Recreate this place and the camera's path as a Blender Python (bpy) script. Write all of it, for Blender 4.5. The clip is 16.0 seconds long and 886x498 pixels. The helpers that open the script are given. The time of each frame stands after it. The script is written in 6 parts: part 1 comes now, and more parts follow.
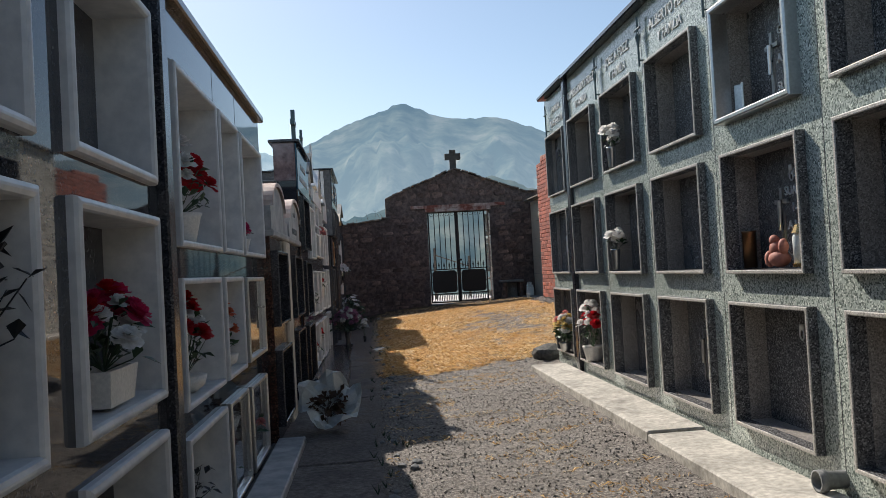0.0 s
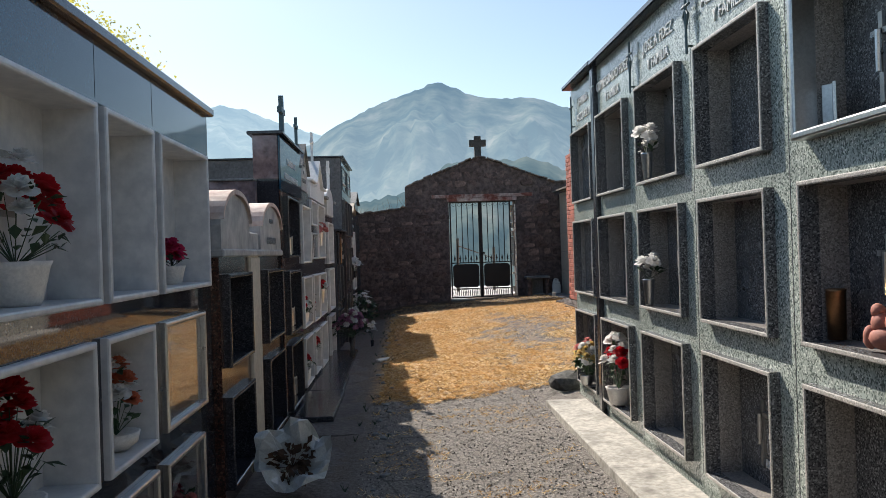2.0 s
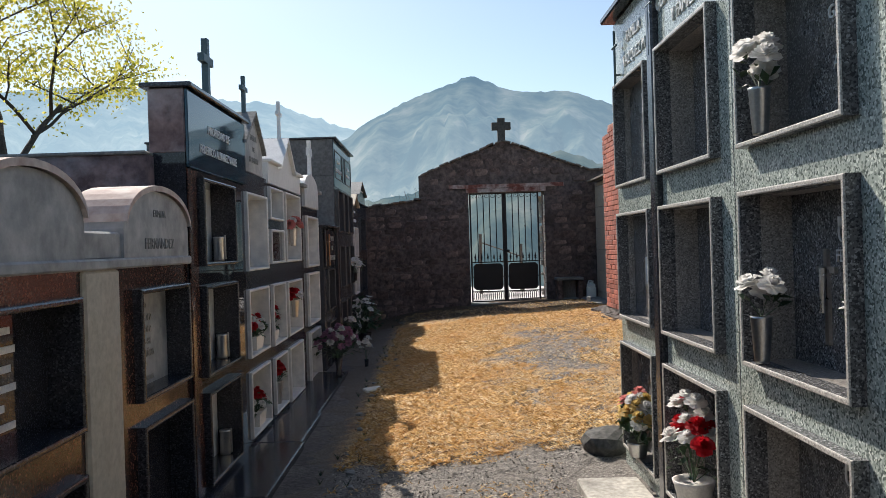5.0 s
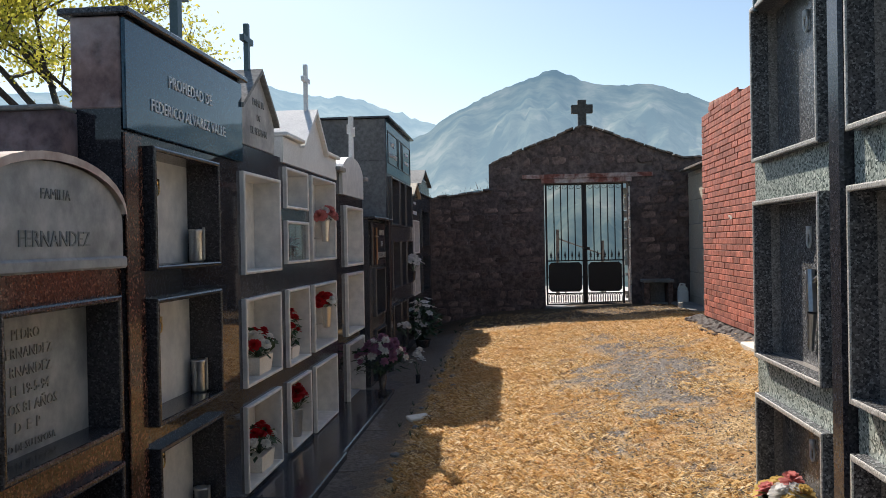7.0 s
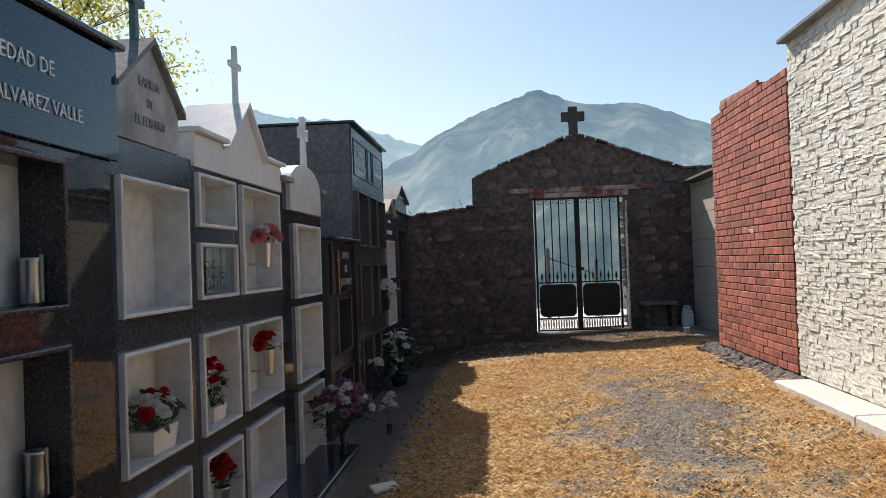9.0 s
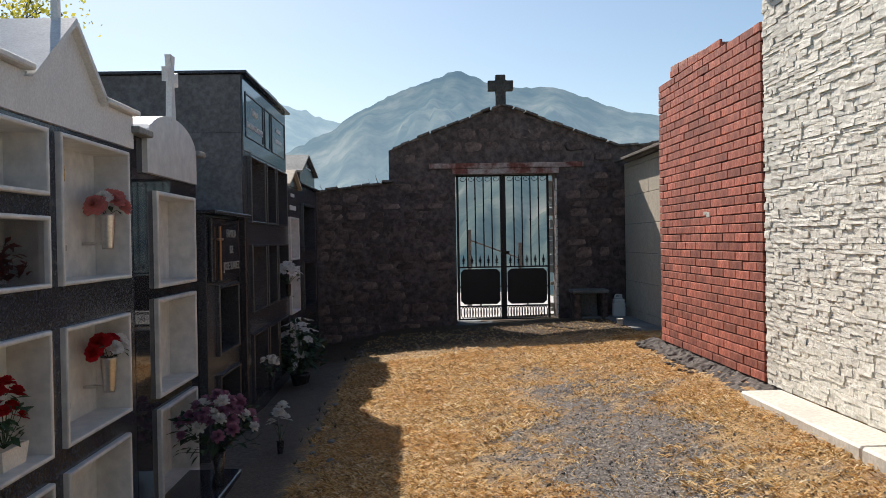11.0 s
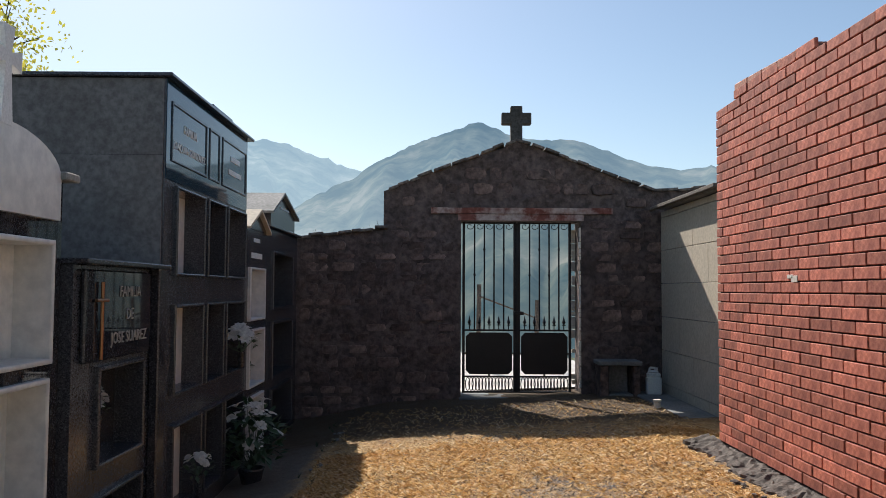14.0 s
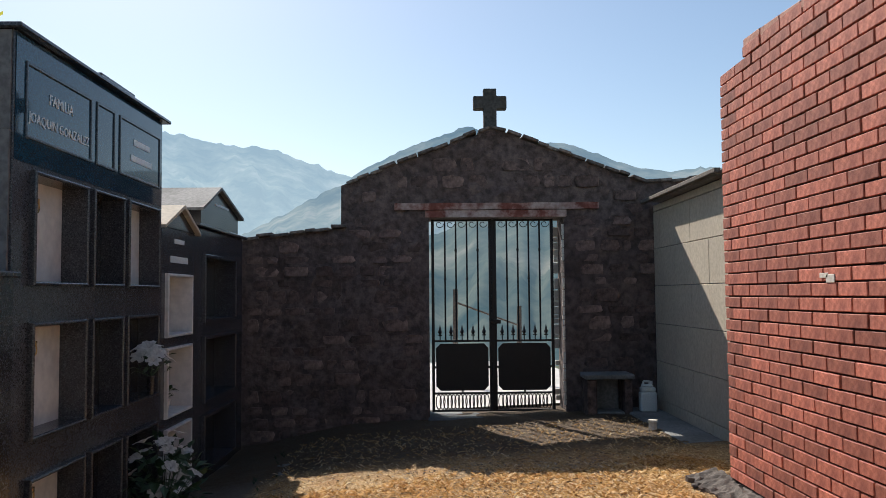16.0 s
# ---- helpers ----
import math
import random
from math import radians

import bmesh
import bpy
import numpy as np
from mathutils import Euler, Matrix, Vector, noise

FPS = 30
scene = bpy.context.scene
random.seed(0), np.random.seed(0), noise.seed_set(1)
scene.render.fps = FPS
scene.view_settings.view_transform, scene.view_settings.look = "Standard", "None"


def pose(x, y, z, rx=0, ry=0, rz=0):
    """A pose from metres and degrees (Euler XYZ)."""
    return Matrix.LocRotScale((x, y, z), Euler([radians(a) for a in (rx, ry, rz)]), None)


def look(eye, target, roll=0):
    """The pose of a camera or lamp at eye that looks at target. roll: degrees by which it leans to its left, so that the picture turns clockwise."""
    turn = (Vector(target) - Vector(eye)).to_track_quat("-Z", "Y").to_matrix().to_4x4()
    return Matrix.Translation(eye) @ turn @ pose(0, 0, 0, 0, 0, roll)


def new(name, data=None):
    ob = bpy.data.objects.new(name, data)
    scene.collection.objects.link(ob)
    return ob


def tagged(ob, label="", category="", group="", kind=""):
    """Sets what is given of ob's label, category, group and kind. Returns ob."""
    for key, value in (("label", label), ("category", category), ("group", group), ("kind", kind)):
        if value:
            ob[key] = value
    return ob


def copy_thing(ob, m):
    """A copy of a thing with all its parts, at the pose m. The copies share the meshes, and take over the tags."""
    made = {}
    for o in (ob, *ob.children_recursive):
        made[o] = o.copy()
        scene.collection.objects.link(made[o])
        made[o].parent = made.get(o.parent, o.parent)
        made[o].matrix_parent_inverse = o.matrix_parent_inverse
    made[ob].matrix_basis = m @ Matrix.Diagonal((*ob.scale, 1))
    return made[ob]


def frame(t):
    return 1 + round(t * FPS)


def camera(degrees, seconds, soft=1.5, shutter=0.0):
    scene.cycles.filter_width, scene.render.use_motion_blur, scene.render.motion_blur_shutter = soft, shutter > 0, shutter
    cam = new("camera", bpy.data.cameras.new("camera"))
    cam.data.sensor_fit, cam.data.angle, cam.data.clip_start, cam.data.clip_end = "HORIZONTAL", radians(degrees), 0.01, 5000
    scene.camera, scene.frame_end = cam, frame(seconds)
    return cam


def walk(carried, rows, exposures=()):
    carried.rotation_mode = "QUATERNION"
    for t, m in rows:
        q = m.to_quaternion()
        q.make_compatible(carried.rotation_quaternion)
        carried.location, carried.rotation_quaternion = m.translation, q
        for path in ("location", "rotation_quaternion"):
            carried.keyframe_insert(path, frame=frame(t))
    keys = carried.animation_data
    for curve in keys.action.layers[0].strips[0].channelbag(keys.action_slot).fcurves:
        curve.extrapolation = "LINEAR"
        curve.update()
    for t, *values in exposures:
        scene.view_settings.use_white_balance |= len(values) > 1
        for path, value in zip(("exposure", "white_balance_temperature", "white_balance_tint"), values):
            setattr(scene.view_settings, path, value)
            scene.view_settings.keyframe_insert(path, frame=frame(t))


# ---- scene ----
cam = camera(57.0, 16.0, soft=0.7)
PATH = [
    (0, (0.014, 0.043, 1.513), (0.195, 2.034, 1.563), -3.2),
    (0.5, (0.158, 0.267, 1.493), (0.31, 2.259, 1.589), -1.2),
    (1, (0.298, 0.503, 1.698), (0.547, 2.488, 1.701), -0.6),
    (1.5, (0.302, 0.808, 1.792), (0.427, 2.804, 1.854), 0.3),
    (2, (0.352, 1.095, 1.798), (0.452, 3.092, 1.802), -1.8),
    (2.5, (0.488, 1.454, 1.791), (0.57, 3.452, 1.789), -0.9),
    (3, (0.526, 1.762, 1.782), (0.643, 3.759, 1.75), -1.0),
    (3.5, (0.557, 2.134, 1.79), (0.766, 4.119, 1.673), -2.0),
    (4, (0.652, 2.508, 1.818), (0.657, 4.507, 1.748), -1.7),
    (4.2, (0.674, 2.636, 1.829), (0.652, 4.636, 1.775), -2.2),
    (6.3, (0.808, 4.189, 1.868), (0.906, 6.187, 1.895), -1.0),
    (6.5, (0.814, 4.332, 1.871), (0.875, 6.331, 1.893), -1.9),
    (7, (0.885, 4.696, 1.874), (0.709, 6.688, 1.858), -1.1),
    (7.5, (0.87, 5.011, 1.877), (0.697, 7.003, 1.865), -0.3),
    (8, (0.845, 5.334, 1.897), (0.781, 7.332, 1.903), -2.2),
    (8.2, (0.849, 5.473, 1.892), (0.713, 7.467, 1.947), -2.3),
    (10.3, (0.946, 6.794, 1.904), (0.819, 8.79, 1.892), -1.4),
    (10.5, (0.934, 6.926, 1.897), (0.874, 8.926, 1.889), -0.6),
    (11, (0.873, 7.212, 1.914), (0.93, 9.211, 1.893), -1.0),
    (11.5, (0.848, 7.535, 1.902), (0.8, 9.534, 1.923), -1.6),
    (12, (0.841, 7.83, 1.918), (0.751, 9.828, 1.935), -1.0),
    (12.5, (0.83, 8.128, 1.943), (0.882, 10.126, 2.02), -1.6),
    (13, (0.914, 8.399, 1.94), (0.979, 10.395, 2.04), -3.4),
    (13.5, (1.069, 8.687, 1.983), (1.102, 10.684, 2.092), -0.0),
    (14, (1.114, 8.983, 2.01), (1.127, 10.981, 2.11), 0.3),
    (14.5, (1.17, 9.298, 2.002), (1.212, 11.297, 2.049), -1.9),
    (15, (1.289, 9.586, 1.992), (1.216, 11.584, 2.039), 0.5),
    (15.5, (1.351, 9.893, 1.999), (1.31, 11.89, 2.1), 0.5),
    (16, (1.402, 10.116, 2.028), (1.436, 12.112, 2.139), -0.5),
]
walk(cam, [(t, look(eye, target, roll)) for t, eye, target, roll in PATH], [(0, 0.25), (0.5, 0.24), (1, 0.46), (1.5, 0.5), (2.5, 0.44), (7.5, 0.37), (10.5, 0.2), (16, 0.25)])

SUN_FROM = (-0.41, 1.0, 0.91)

# ---- world and light ----
world = bpy.data.worlds.new("sky")
scene.world = world
world.use_nodes = True
wn, wl = world.node_tree.nodes, world.node_tree.links
sky = wn.new("ShaderNodeTexSky")
sky.sky_type = 'NISHITA'
sky.sun_disc = False
sky.sun_elevation = radians(40.1)
sky.sun_rotation = radians(337.7)
sky.air_density, sky.dust_density, sky.ozone_density = 1.0, 0.6, 1.4
tone = wn.new("ShaderNodeMix")
tone.data_type, tone.blend_type = 'RGBA', 'MULTIPLY'
tone.inputs[0].default_value, tone.inputs[7].default_value = 1.0, (0.97, 0.985, 0.97, 1)
wl.new(sky.outputs[0], tone.inputs[6])
wl.new(tone.outputs[2], wn["Background"].inputs[0])
wn["Background"].inputs[1].default_value = 0.107

sun_data = bpy.data.lights.new("sun", 'SUN')
sun_data.energy, sun_data.angle, sun_data.color = 5.0, radians(0.5), (1.0, 0.92, 0.84)
sun = new("sun", sun_data)
sun.matrix_world = look(Vector(SUN_FROM) * 30, (0, 0, 0))


# ---- materials ----
def material(name, rough=0.6, metal=0.0, spec=0.5):
    m = bpy.data.materials.new(name)
    m.use_nodes = True
    b = m.node_tree.nodes["Principled BSDF"]
    b.inputs["Roughness"].default_value, b.inputs["Metallic"].default_value = rough, metal
    b.inputs["Specular IOR Level"].default_value = spec
    return m, m.node_tree.nodes, m.node_tree.links, b


def coords(n, l, scale=(1, 1, 1)):
    tc, mp = n.new("ShaderNodeTexCoord"), n.new("ShaderNodeMapping")
    mp.inputs["Scale"].default_value = scale
    l.new(tc.outputs["Object"], mp.inputs[0])
    return mp.outputs[0]


def noise_tex(n, l, vec, scale, detail=4, rough=0.6):
    t = n.new("ShaderNodeTexNoise")
    t.inputs["Scale"].default_value, t.inputs["Detail"].default_value, t.inputs["Roughness"].default_value = scale, detail, rough
    l.new(vec, t.inputs["Vector"])
    return t.outputs["Fac"]


def ramp(n, l, fac, stops):
    r = n.new("ShaderNodeValToRGB")
    while len(r.color_ramp.elements) < len(stops):
        r.color_ramp.elements.new(0.5)
    for e, (p, c) in zip(r.color_ramp.elements, stops):
        e.position, e.color = p, (*c, 1) if len(c) == 3 else c
    l.new(fac, r.inputs[0])
    return r.outputs[0]


def mix(n, l, fac, a, b, mode='MIX'):
    x = n.new("ShaderNodeMix")
    x.data_type, x.blend_type = 'RGBA', mode
    for sock, v in ((x.inputs[0], fac), (x.inputs[6], a), (x.inputs[7], b)):
        if isinstance(v, (int, float)):
            sock.default_value = v
        elif isinstance(v, tuple):
            sock.default_value = (*v, 1)
        else:
            l.new(v, sock)
    return x.outputs[2]


def bump(n, l, b, height, strength=0.3, distance=0.01):
    k = n.new("ShaderNodeBump")
    k.inputs["Strength"].default_value, k.inputs["Distance"].default_value = strength, distance
    l.new(height, k.inputs["Height"])
    l.new(k.outputs[0], b.inputs["Normal"])


def grainy(name, c1, c2, fine=60, coarse=2.5, rough=0.7, relief=0.25, dist=0.004, stain=0.5, stain_col=None, metal=0.0, vary=0.0, spec=0.5):
    """Two tones by a fine grain, then broad stains; vary shifts each piece by its own random value."""
    m, n, l, b = material(name, rough, metal, spec)
    v = coords(n, l)
    f = noise_tex(n, l, v, fine, 5)
    c = ramp(n, l, f, [(0.35, c1), (0.65, c2)])
    s = noise_tex(n, l, v, coarse, 6, 0.65)
    dark = stain_col or tuple(x * 0.55 for x in c1)
    c = mix(n, l, ramp(n, l, s, [(0.45, (0, 0, 0)), (0.75, (stain,) * 3)]), c, dark)
    if vary:
        oi, hs = n.new("ShaderNodeObjectInfo"), n.new("ShaderNodeHueSaturation")
        mr = n.new("ShaderNodeMapRange")
        mr.inputs["To Min"].default_value, mr.inputs["To Max"].default_value = 1 - vary, 1 + vary
        l.new(oi.outputs["Random"], mr.inputs[0])
        l.new(mr.outputs[0], hs.inputs["Value"])
        l.new(c, hs.inputs["Color"])
        c = hs.outputs[0]
    l.new(c, b.inputs["Base Color"])
    r2 = n.new("ShaderNodeMapRange")
    r2.inputs["To Min"].default_value, r2.inputs["To Max"].default_value = max(rough - 0.08, 0.02), min(rough + 0.12, 1)
    l.new(s, r2.inputs[0])
    l.new(r2.outputs[0], b.inputs["Roughness"])
    if relief:
        bump(n, l, b, f, relief, dist)
    return m


def granite(name, dark, mid, light, size=110, rough=0.22, relief=0.0, spec=0.5):
    """Speckled stone: crystals of three tones."""
    m, n, l, b = material(name, rough, 0.0, spec)
    v = coords(n, l)
    vo = n.new("ShaderNodeTexVoronoi")
    vo.inputs["Scale"].default_value = size
    l.new(v, vo.inputs["Vector"])
    sep = n.new("ShaderNodeSeparateColor")
    l.new(vo.outputs["Color"], sep.inputs[0])
    c = ramp(n, l, sep.outputs[0], [(0.0, dark), (0.22, tuple(x * 1.25 for x in dark)), (0.46, mid), (0.80, mid), (0.94, light)])
    s = noise_tex(n, l, v, 1.8, 5)
    c = mix(n, l, ramp(n, l, s, [(0.4, (0, 0, 0)), (0.8, (0.45,) * 3)]), c, tuple(x * 0.6 for x in dark))
    l.new(c, b.inputs["Base Color"])
    r2 = n.new("ShaderNodeMapRange")
    r2.inputs["To Min"].default_value, r2.inputs["To Max"].default_value = rough * 0.7, rough * 1.6
    l.new(s, r2.inputs[0])
    l.new(r2.outputs[0], b.inputs["Roughness"])
    if relief:
        bump(n, l, b, sep.outputs[0], relief, 0.002)
    return m


def plain(name, col, rough=0.5, metal=0.0, vary=0.0):
    return grainy(name, tuple(x * 0.88 for x in col), tuple(min(x * 1.1, 1) for x in col), 90, 6, rough, 0.05, 0.001, 0.25, None, metal, vary)


GREEN_GRANITE = granite("grey_green_granite", (0.115, 0.138, 0.122), (0.47, 0.525, 0.465), (0.84, 0.89, 0.80), 150, 0.13, 0.05)
PALE_GRANITE = granite("pale_granite_frame", (0.26, 0.245, 0.215), (0.54, 0.51, 0.455), (0.74, 0.70, 0.63), 220, 0.35, 0.1)
LINING_GRANITE = granite("brown_grey_granite_lining", (0.15, 0.137, 0.125), (0.34, 0.315, 0.288), (0.52, 0.485, 0.445), 200, 0.3)
DARK_GRANITE = granite("dark_granite_slab", (0.042, 0.042, 0.044), (0.15, 0.15, 0.15), (0.38, 0.38, 0.375), 190, 0.22)
BLACK_GRANITE = granite("black_polished_granite", (0.014, 0.014, 0.017), (0.032, 0.032, 0.038), (0.065, 0.068, 0.078), 200, 0.03, 0.0, 0.38)
# Black granite with the sky's blue reflection put into its base colour.
SKY_TINTED_GRANITE = granite("sky_tinted_polished_granite", (0.006, 0.026, 0.045), (0.011, 0.048, 0.082), (0.028, 0.08, 0.12), 200, 0.04, 0.0, 0.5)
BLACK_SATIN = granite("black_satin_granite", (0.014, 0.014, 0.017), (0.04, 0.039, 0.045), (0.09, 0.09, 0.1), 160, 0.16)
BLUE_GRANITE = granite("blue_black_granite", (0.018, 0.02, 0.028), (0.04, 0.044, 0.058), (0.085, 0.092, 0.112), 150, 0.14)
CHARCOAL = granite("charcoal_granite", (0.025, 0.026, 0.031), (0.060, 0.061, 0.070), (0.11, 0.112, 0.125), 180, 0.2)
# Dark granite; the orange-brown reflections on it are put into its base colour.
RED_REFLECTION_GRANITE = granite("red_reflection_granite", (0.02, 0.01, 0.008), (0.075, 0.032, 0.022), (0.18, 0.09, 0.06), 120, 0.12)
MARBLE = grainy("white_marble", (0.52, 0.52, 0.52), (0.69, 0.68, 0.66), 14, 3, 0.32, 0.03, 0.001, 0.35, (0.45, 0.45, 0.44))
MARBLE_OLD = grainy("weathered_marble", (0.30, 0.305, 0.30), (0.50, 0.49, 0.47), 9, 3, 0.55, 0.2, 0.003, 0.8, (0.11, 0.115, 0.11))
CREAM_STONE = grainy("cream_stone", (0.62, 0.58, 0.5), (0.8, 0.76, 0.68), 40, 2, 0.6, 0.15, 0.003, 0.4, (0.4, 0.36, 0.3))
CONCRETE = grainy("grey_concrete", (0.18, 0.185, 0.18), (0.30, 0.305, 0.295), 35, 1.3, 0.85, 0.35, 0.004, 0.75, (0.06, 0.065, 0.065))
PATH_CONCRETE = grainy("worn_path_concrete", (0.08, 0.066, 0.056), (0.19, 0.16, 0.138), 30, 2.2, 0.85, 0.8, 0.012, 0.8, (0.05, 0.044, 0.04), vary=0.2)
KERB_STONE = grainy("worn_kerb_concrete", (0.36, 0.335, 0.285), (0.60, 0.565, 0.49), 32, 3.4, 0.8, 0.6, 0.006, 0.95, (0.13, 0.12, 0.10), vary=0.12)
BLOCKWORK = grainy("stained_cast_concrete", (0.105, 0.105, 0.106), (0.185, 0.185, 0.186), 26, 1.1, 0.85, 0.4, 0.005, 0.85, (0.07, 0.068, 0.066))
APRON = grainy("sunlit_pale_concrete", (0.5, 0.48, 0.44), (0.66, 0.64, 0.6), 20, 1.0, 0.85, 0.3, 0.004, 0.4)
CONCRETE_PALE = grainy("pale_concrete_block", (0.47, 0.41, 0.315), (0.60, 0.53, 0.42), 30, 1.2, 0.85, 0.3, 0.004, 0.5, (0.38, 0.335, 0.265))
ARCH_PLASTER = grainy("pinkish_peeling_plaster", (0.50, 0.36, 0.30), (0.74, 0.64, 0.56), 10, 4, 0.85, 0.3, 0.004, 0.7, (0.42, 0.27, 0.22))
PLASTER_OLD = grainy("stained_plaster", (0.10, 0.066, 0.066), (0.28, 0.195, 0.185), 11, 2.3, 0.9, 0.8, 0.014, 1.0, (0.50, 0.45, 0.46))
WALL_STONE = grainy("rubble_wall_stone", (0.06, 0.042, 0.036), (0.27, 0.185, 0.158), 13, 2.4, 0.92, 0.8, 0.015, 0.75, (0.05, 0.04, 0.038), vary=0.5)
WALL_MORTAR = grainy("rubble_wall_mortar", (0.07, 0.052, 0.047), (0.19, 0.142, 0.125), 13, 1.6, 0.95, 1.0, 0.03, 0.7, (0.055, 0.043, 0.042))
BRICK = grainy("red_clay_brick", (0.32, 0.083, 0.052), (0.57, 0.188, 0.120), 38, 6, 0.75, 0.6, 0.004, 0.6, (0.16, 0.045, 0.038), vary=0.34)
CAP_BRICK = grainy("weathered_pale_brick", (0.46, 0.19, 0.13), (0.66, 0.36, 0.27), 30, 6, 0.85, 0.5, 0.004, 0.5, (0.3, 0.13, 0.1), vary=0.2)
BRICK_MORTAR = grainy("dark_brick_mortar", (0.045, 0.018, 0.015), (0.09, 0.04, 0.033), 60, 3, 0.95, 0.4, 0.004, 0.4)
SPLIT_STONE = grainy("white_split_stone", (0.70, 0.665, 0.57), (0.87, 0.84, 0.75), 38, 9, 0.8, 0.8, 0.01, 0.45, (0.52, 0.47, 0.36), vary=0.16)
IRON = plain("black_painted_iron", (0.012, 0.012, 0.014), 0.45, 0.3)
STEEL = plain("brushed_steel", (0.55, 0.55, 0.54), 0.28, 1.0)
BRASS = plain("gold_metal", (0.62, 0.42, 0.18), 0.25, 1.0)
BRONZE = plain("bronze", (0.30, 0.16, 0.08), 0.35, 1.0)
PATINA = plain("green_grey_cast_metal", (0.10, 0.14, 0.15), 0.5, 0.6)
LETTER = plain("pale_metal_letters", (0.74, 0.75, 0.74), 0.45, 0.1)
LETTER_DIM = plain("dull_metal_letters", (0.34, 0.33, 0.3), 0.5, 0.3)
LETTER_DARK = plain("dark_metal_letters", (0.06, 0.06, 0.06), 0.45, 0.4)
WHITE_PAINT = plain("white_paint", (0.66, 0.66, 0.65), 0.5)
BLACK_STONE_CROSS = grainy("lichen_dark_stone", (0.05, 0.05, 0.045), (0.12, 0.115, 0.105), 30, 5, 0.9, 0.5, 0.006, 0.6)
LINTEL_PAINT = grainy("peeling_painted_timber", (0.17, 0.05, 0.035), (0.3, 0.12, 0.09), 12, 3, 0.85, 0.5, 0.006, 1.0, (0.72, 0.69, 0.64))
PLASTIC = plain("milky_plastic", (0.72, 0.76, 0.72), 0.4)
POT_WHITE = plain("white_pot", (0.72, 0.68, 0.62), 0.5)
TERRACOTTA = plain("red_clay_figure", (0.42, 0.16, 0.11), 0.7)
TIMBER = grainy("weathered_timber", (0.12, 0.10, 0.085), (0.22, 0.19, 0.16), 30, 4, 0.9, 0.4, 0.004)
LEAF = plain("dark_green_leaf", (0.03, 0.065, 0.025), 0.5, 0, 0.3)
TILE = grainy("old_roof_tile", (0.10, 0.085, 0.075), (0.24, 0.2, 0.17), 20, 4, 0.9, 0.5, 0.006, 0.6, vary=0.3)
BARK = grainy("tree_bark", (0.035, 0.03, 0.027), (0.085, 0.075, 0.065), 25, 5, 0.95, 0.6, 0.01)


def petal_material(name, col):
    m, n, l, b = material(name, 0.6)
    v = coords(n, l)
    f = noise_tex(n, l, v, 70, 3)
    c = ramp(n, l, f, [(0.3, tuple(x * 0.7 for x in col)), (0.7, col)])
    l.new(c, b.inputs["Base Color"])
    tr, ms = n.new("ShaderNodeBsdfTranslucent"), n.new("ShaderNodeMixShader")
    l.new(c, tr.inputs[0])
    ms.inputs[0].default_value = 0.55
    l.new(b.outputs[0], ms.inputs[1])
    l.new(tr.outputs[0], ms.inputs[2])
    l.new(ms.outputs[0], n["Material Output"].inputs[0])
    return m


RED = petal_material("red_petal", (0.55, 0.015, 0.025))
CRIMSON = petal_material("pink_red_petal", (0.62, 0.03, 0.12))
WHITE = petal_material("white_petal", (0.9, 0.89, 0.86))
PINK = petal_material("pink_petal", (0.72, 0.27, 0.25))
MAUVE = petal_material("mauve_petal", (0.42, 0.20, 0.31))
YELLOW = petal_material("cream_yellow_petal", (0.75, 0.55, 0.2))
ORANGE = petal_material("coral_petal", (0.7, 0.2, 0.1))
DRY_RED = petal_material("dried_red_stem", (0.22, 0.05, 0.045))


def glass_material():
    m, n, l, b = material("clear_glass", 0.02)
    b.inputs["Transmission Weight"].default_value = 1.0
    b.inputs["IOR"].default_value = 1.45
    return m


GLASS = glass_material()


def leaf_material():
    m, n, l, b = material("spring_leaf", 0.55)
    g = n.new("ShaderNodeNewGeometry")
    c = ramp(n, l, g.outputs["Random Per Island"], [(0.0, (0.28, 0.31, 0.04)), (0.5, (0.52, 0.49, 0.07)), (1.0, (0.70, 0.61, 0.12))])
    l.new(c, b.inputs["Base Color"])
    tr = n.new("ShaderNodeBsdfTranslucent")
    l.new(c, tr.inputs[0])
    ms = n.new("ShaderNodeMixShader")
    ms.inputs[0].default_value = 0.6
    l.new(b.outputs[0], ms.inputs[1])
    l.new(tr.outputs[0], ms.inputs[2])
    l.new(ms.outputs[0], n["Material Output"].inputs[0])
    return m


TREE_LEAF = leaf_material()


def straw_material():
    m, n, l, b = material("dry_straw", 0.85, 0, 0.2)
    g = n.new("ShaderNodeNewGeometry")
    c = ramp(n, l, g.outputs["Random Per Island"], [(0.0, (0.16, 0.085, 0.035)), (0.28, (0.55, 0.345, 0.135)), (0.62, (0.86, 0.63, 0.32)), (1.0, (0.95, 0.86, 0.66))])
    f = noise_tex(n, l, coords(n, l), 1.3, 5)
    c = mix(n, l, ramp(n, l, f, [(0.4, (0, 0, 0)), (0.7, (0.6,) * 3)]), c, (0.62, 0.36, 0.14))
    l.new(c, b.inputs["Base Color"])
    tr = n.new("ShaderNodeBsdfTranslucent")
    l.new(c, tr.inputs[0])
    ms = n.new("ShaderNodeMixShader")
    ms.inputs[0].default_value = 0.5
    l.new(b.outputs[0], ms.inputs[1])
    l.new(tr.outputs[0], ms.inputs[2])
    l.new(ms.outputs[0], n["Material Output"].inputs[0])
    return m


STRAW = straw_material()


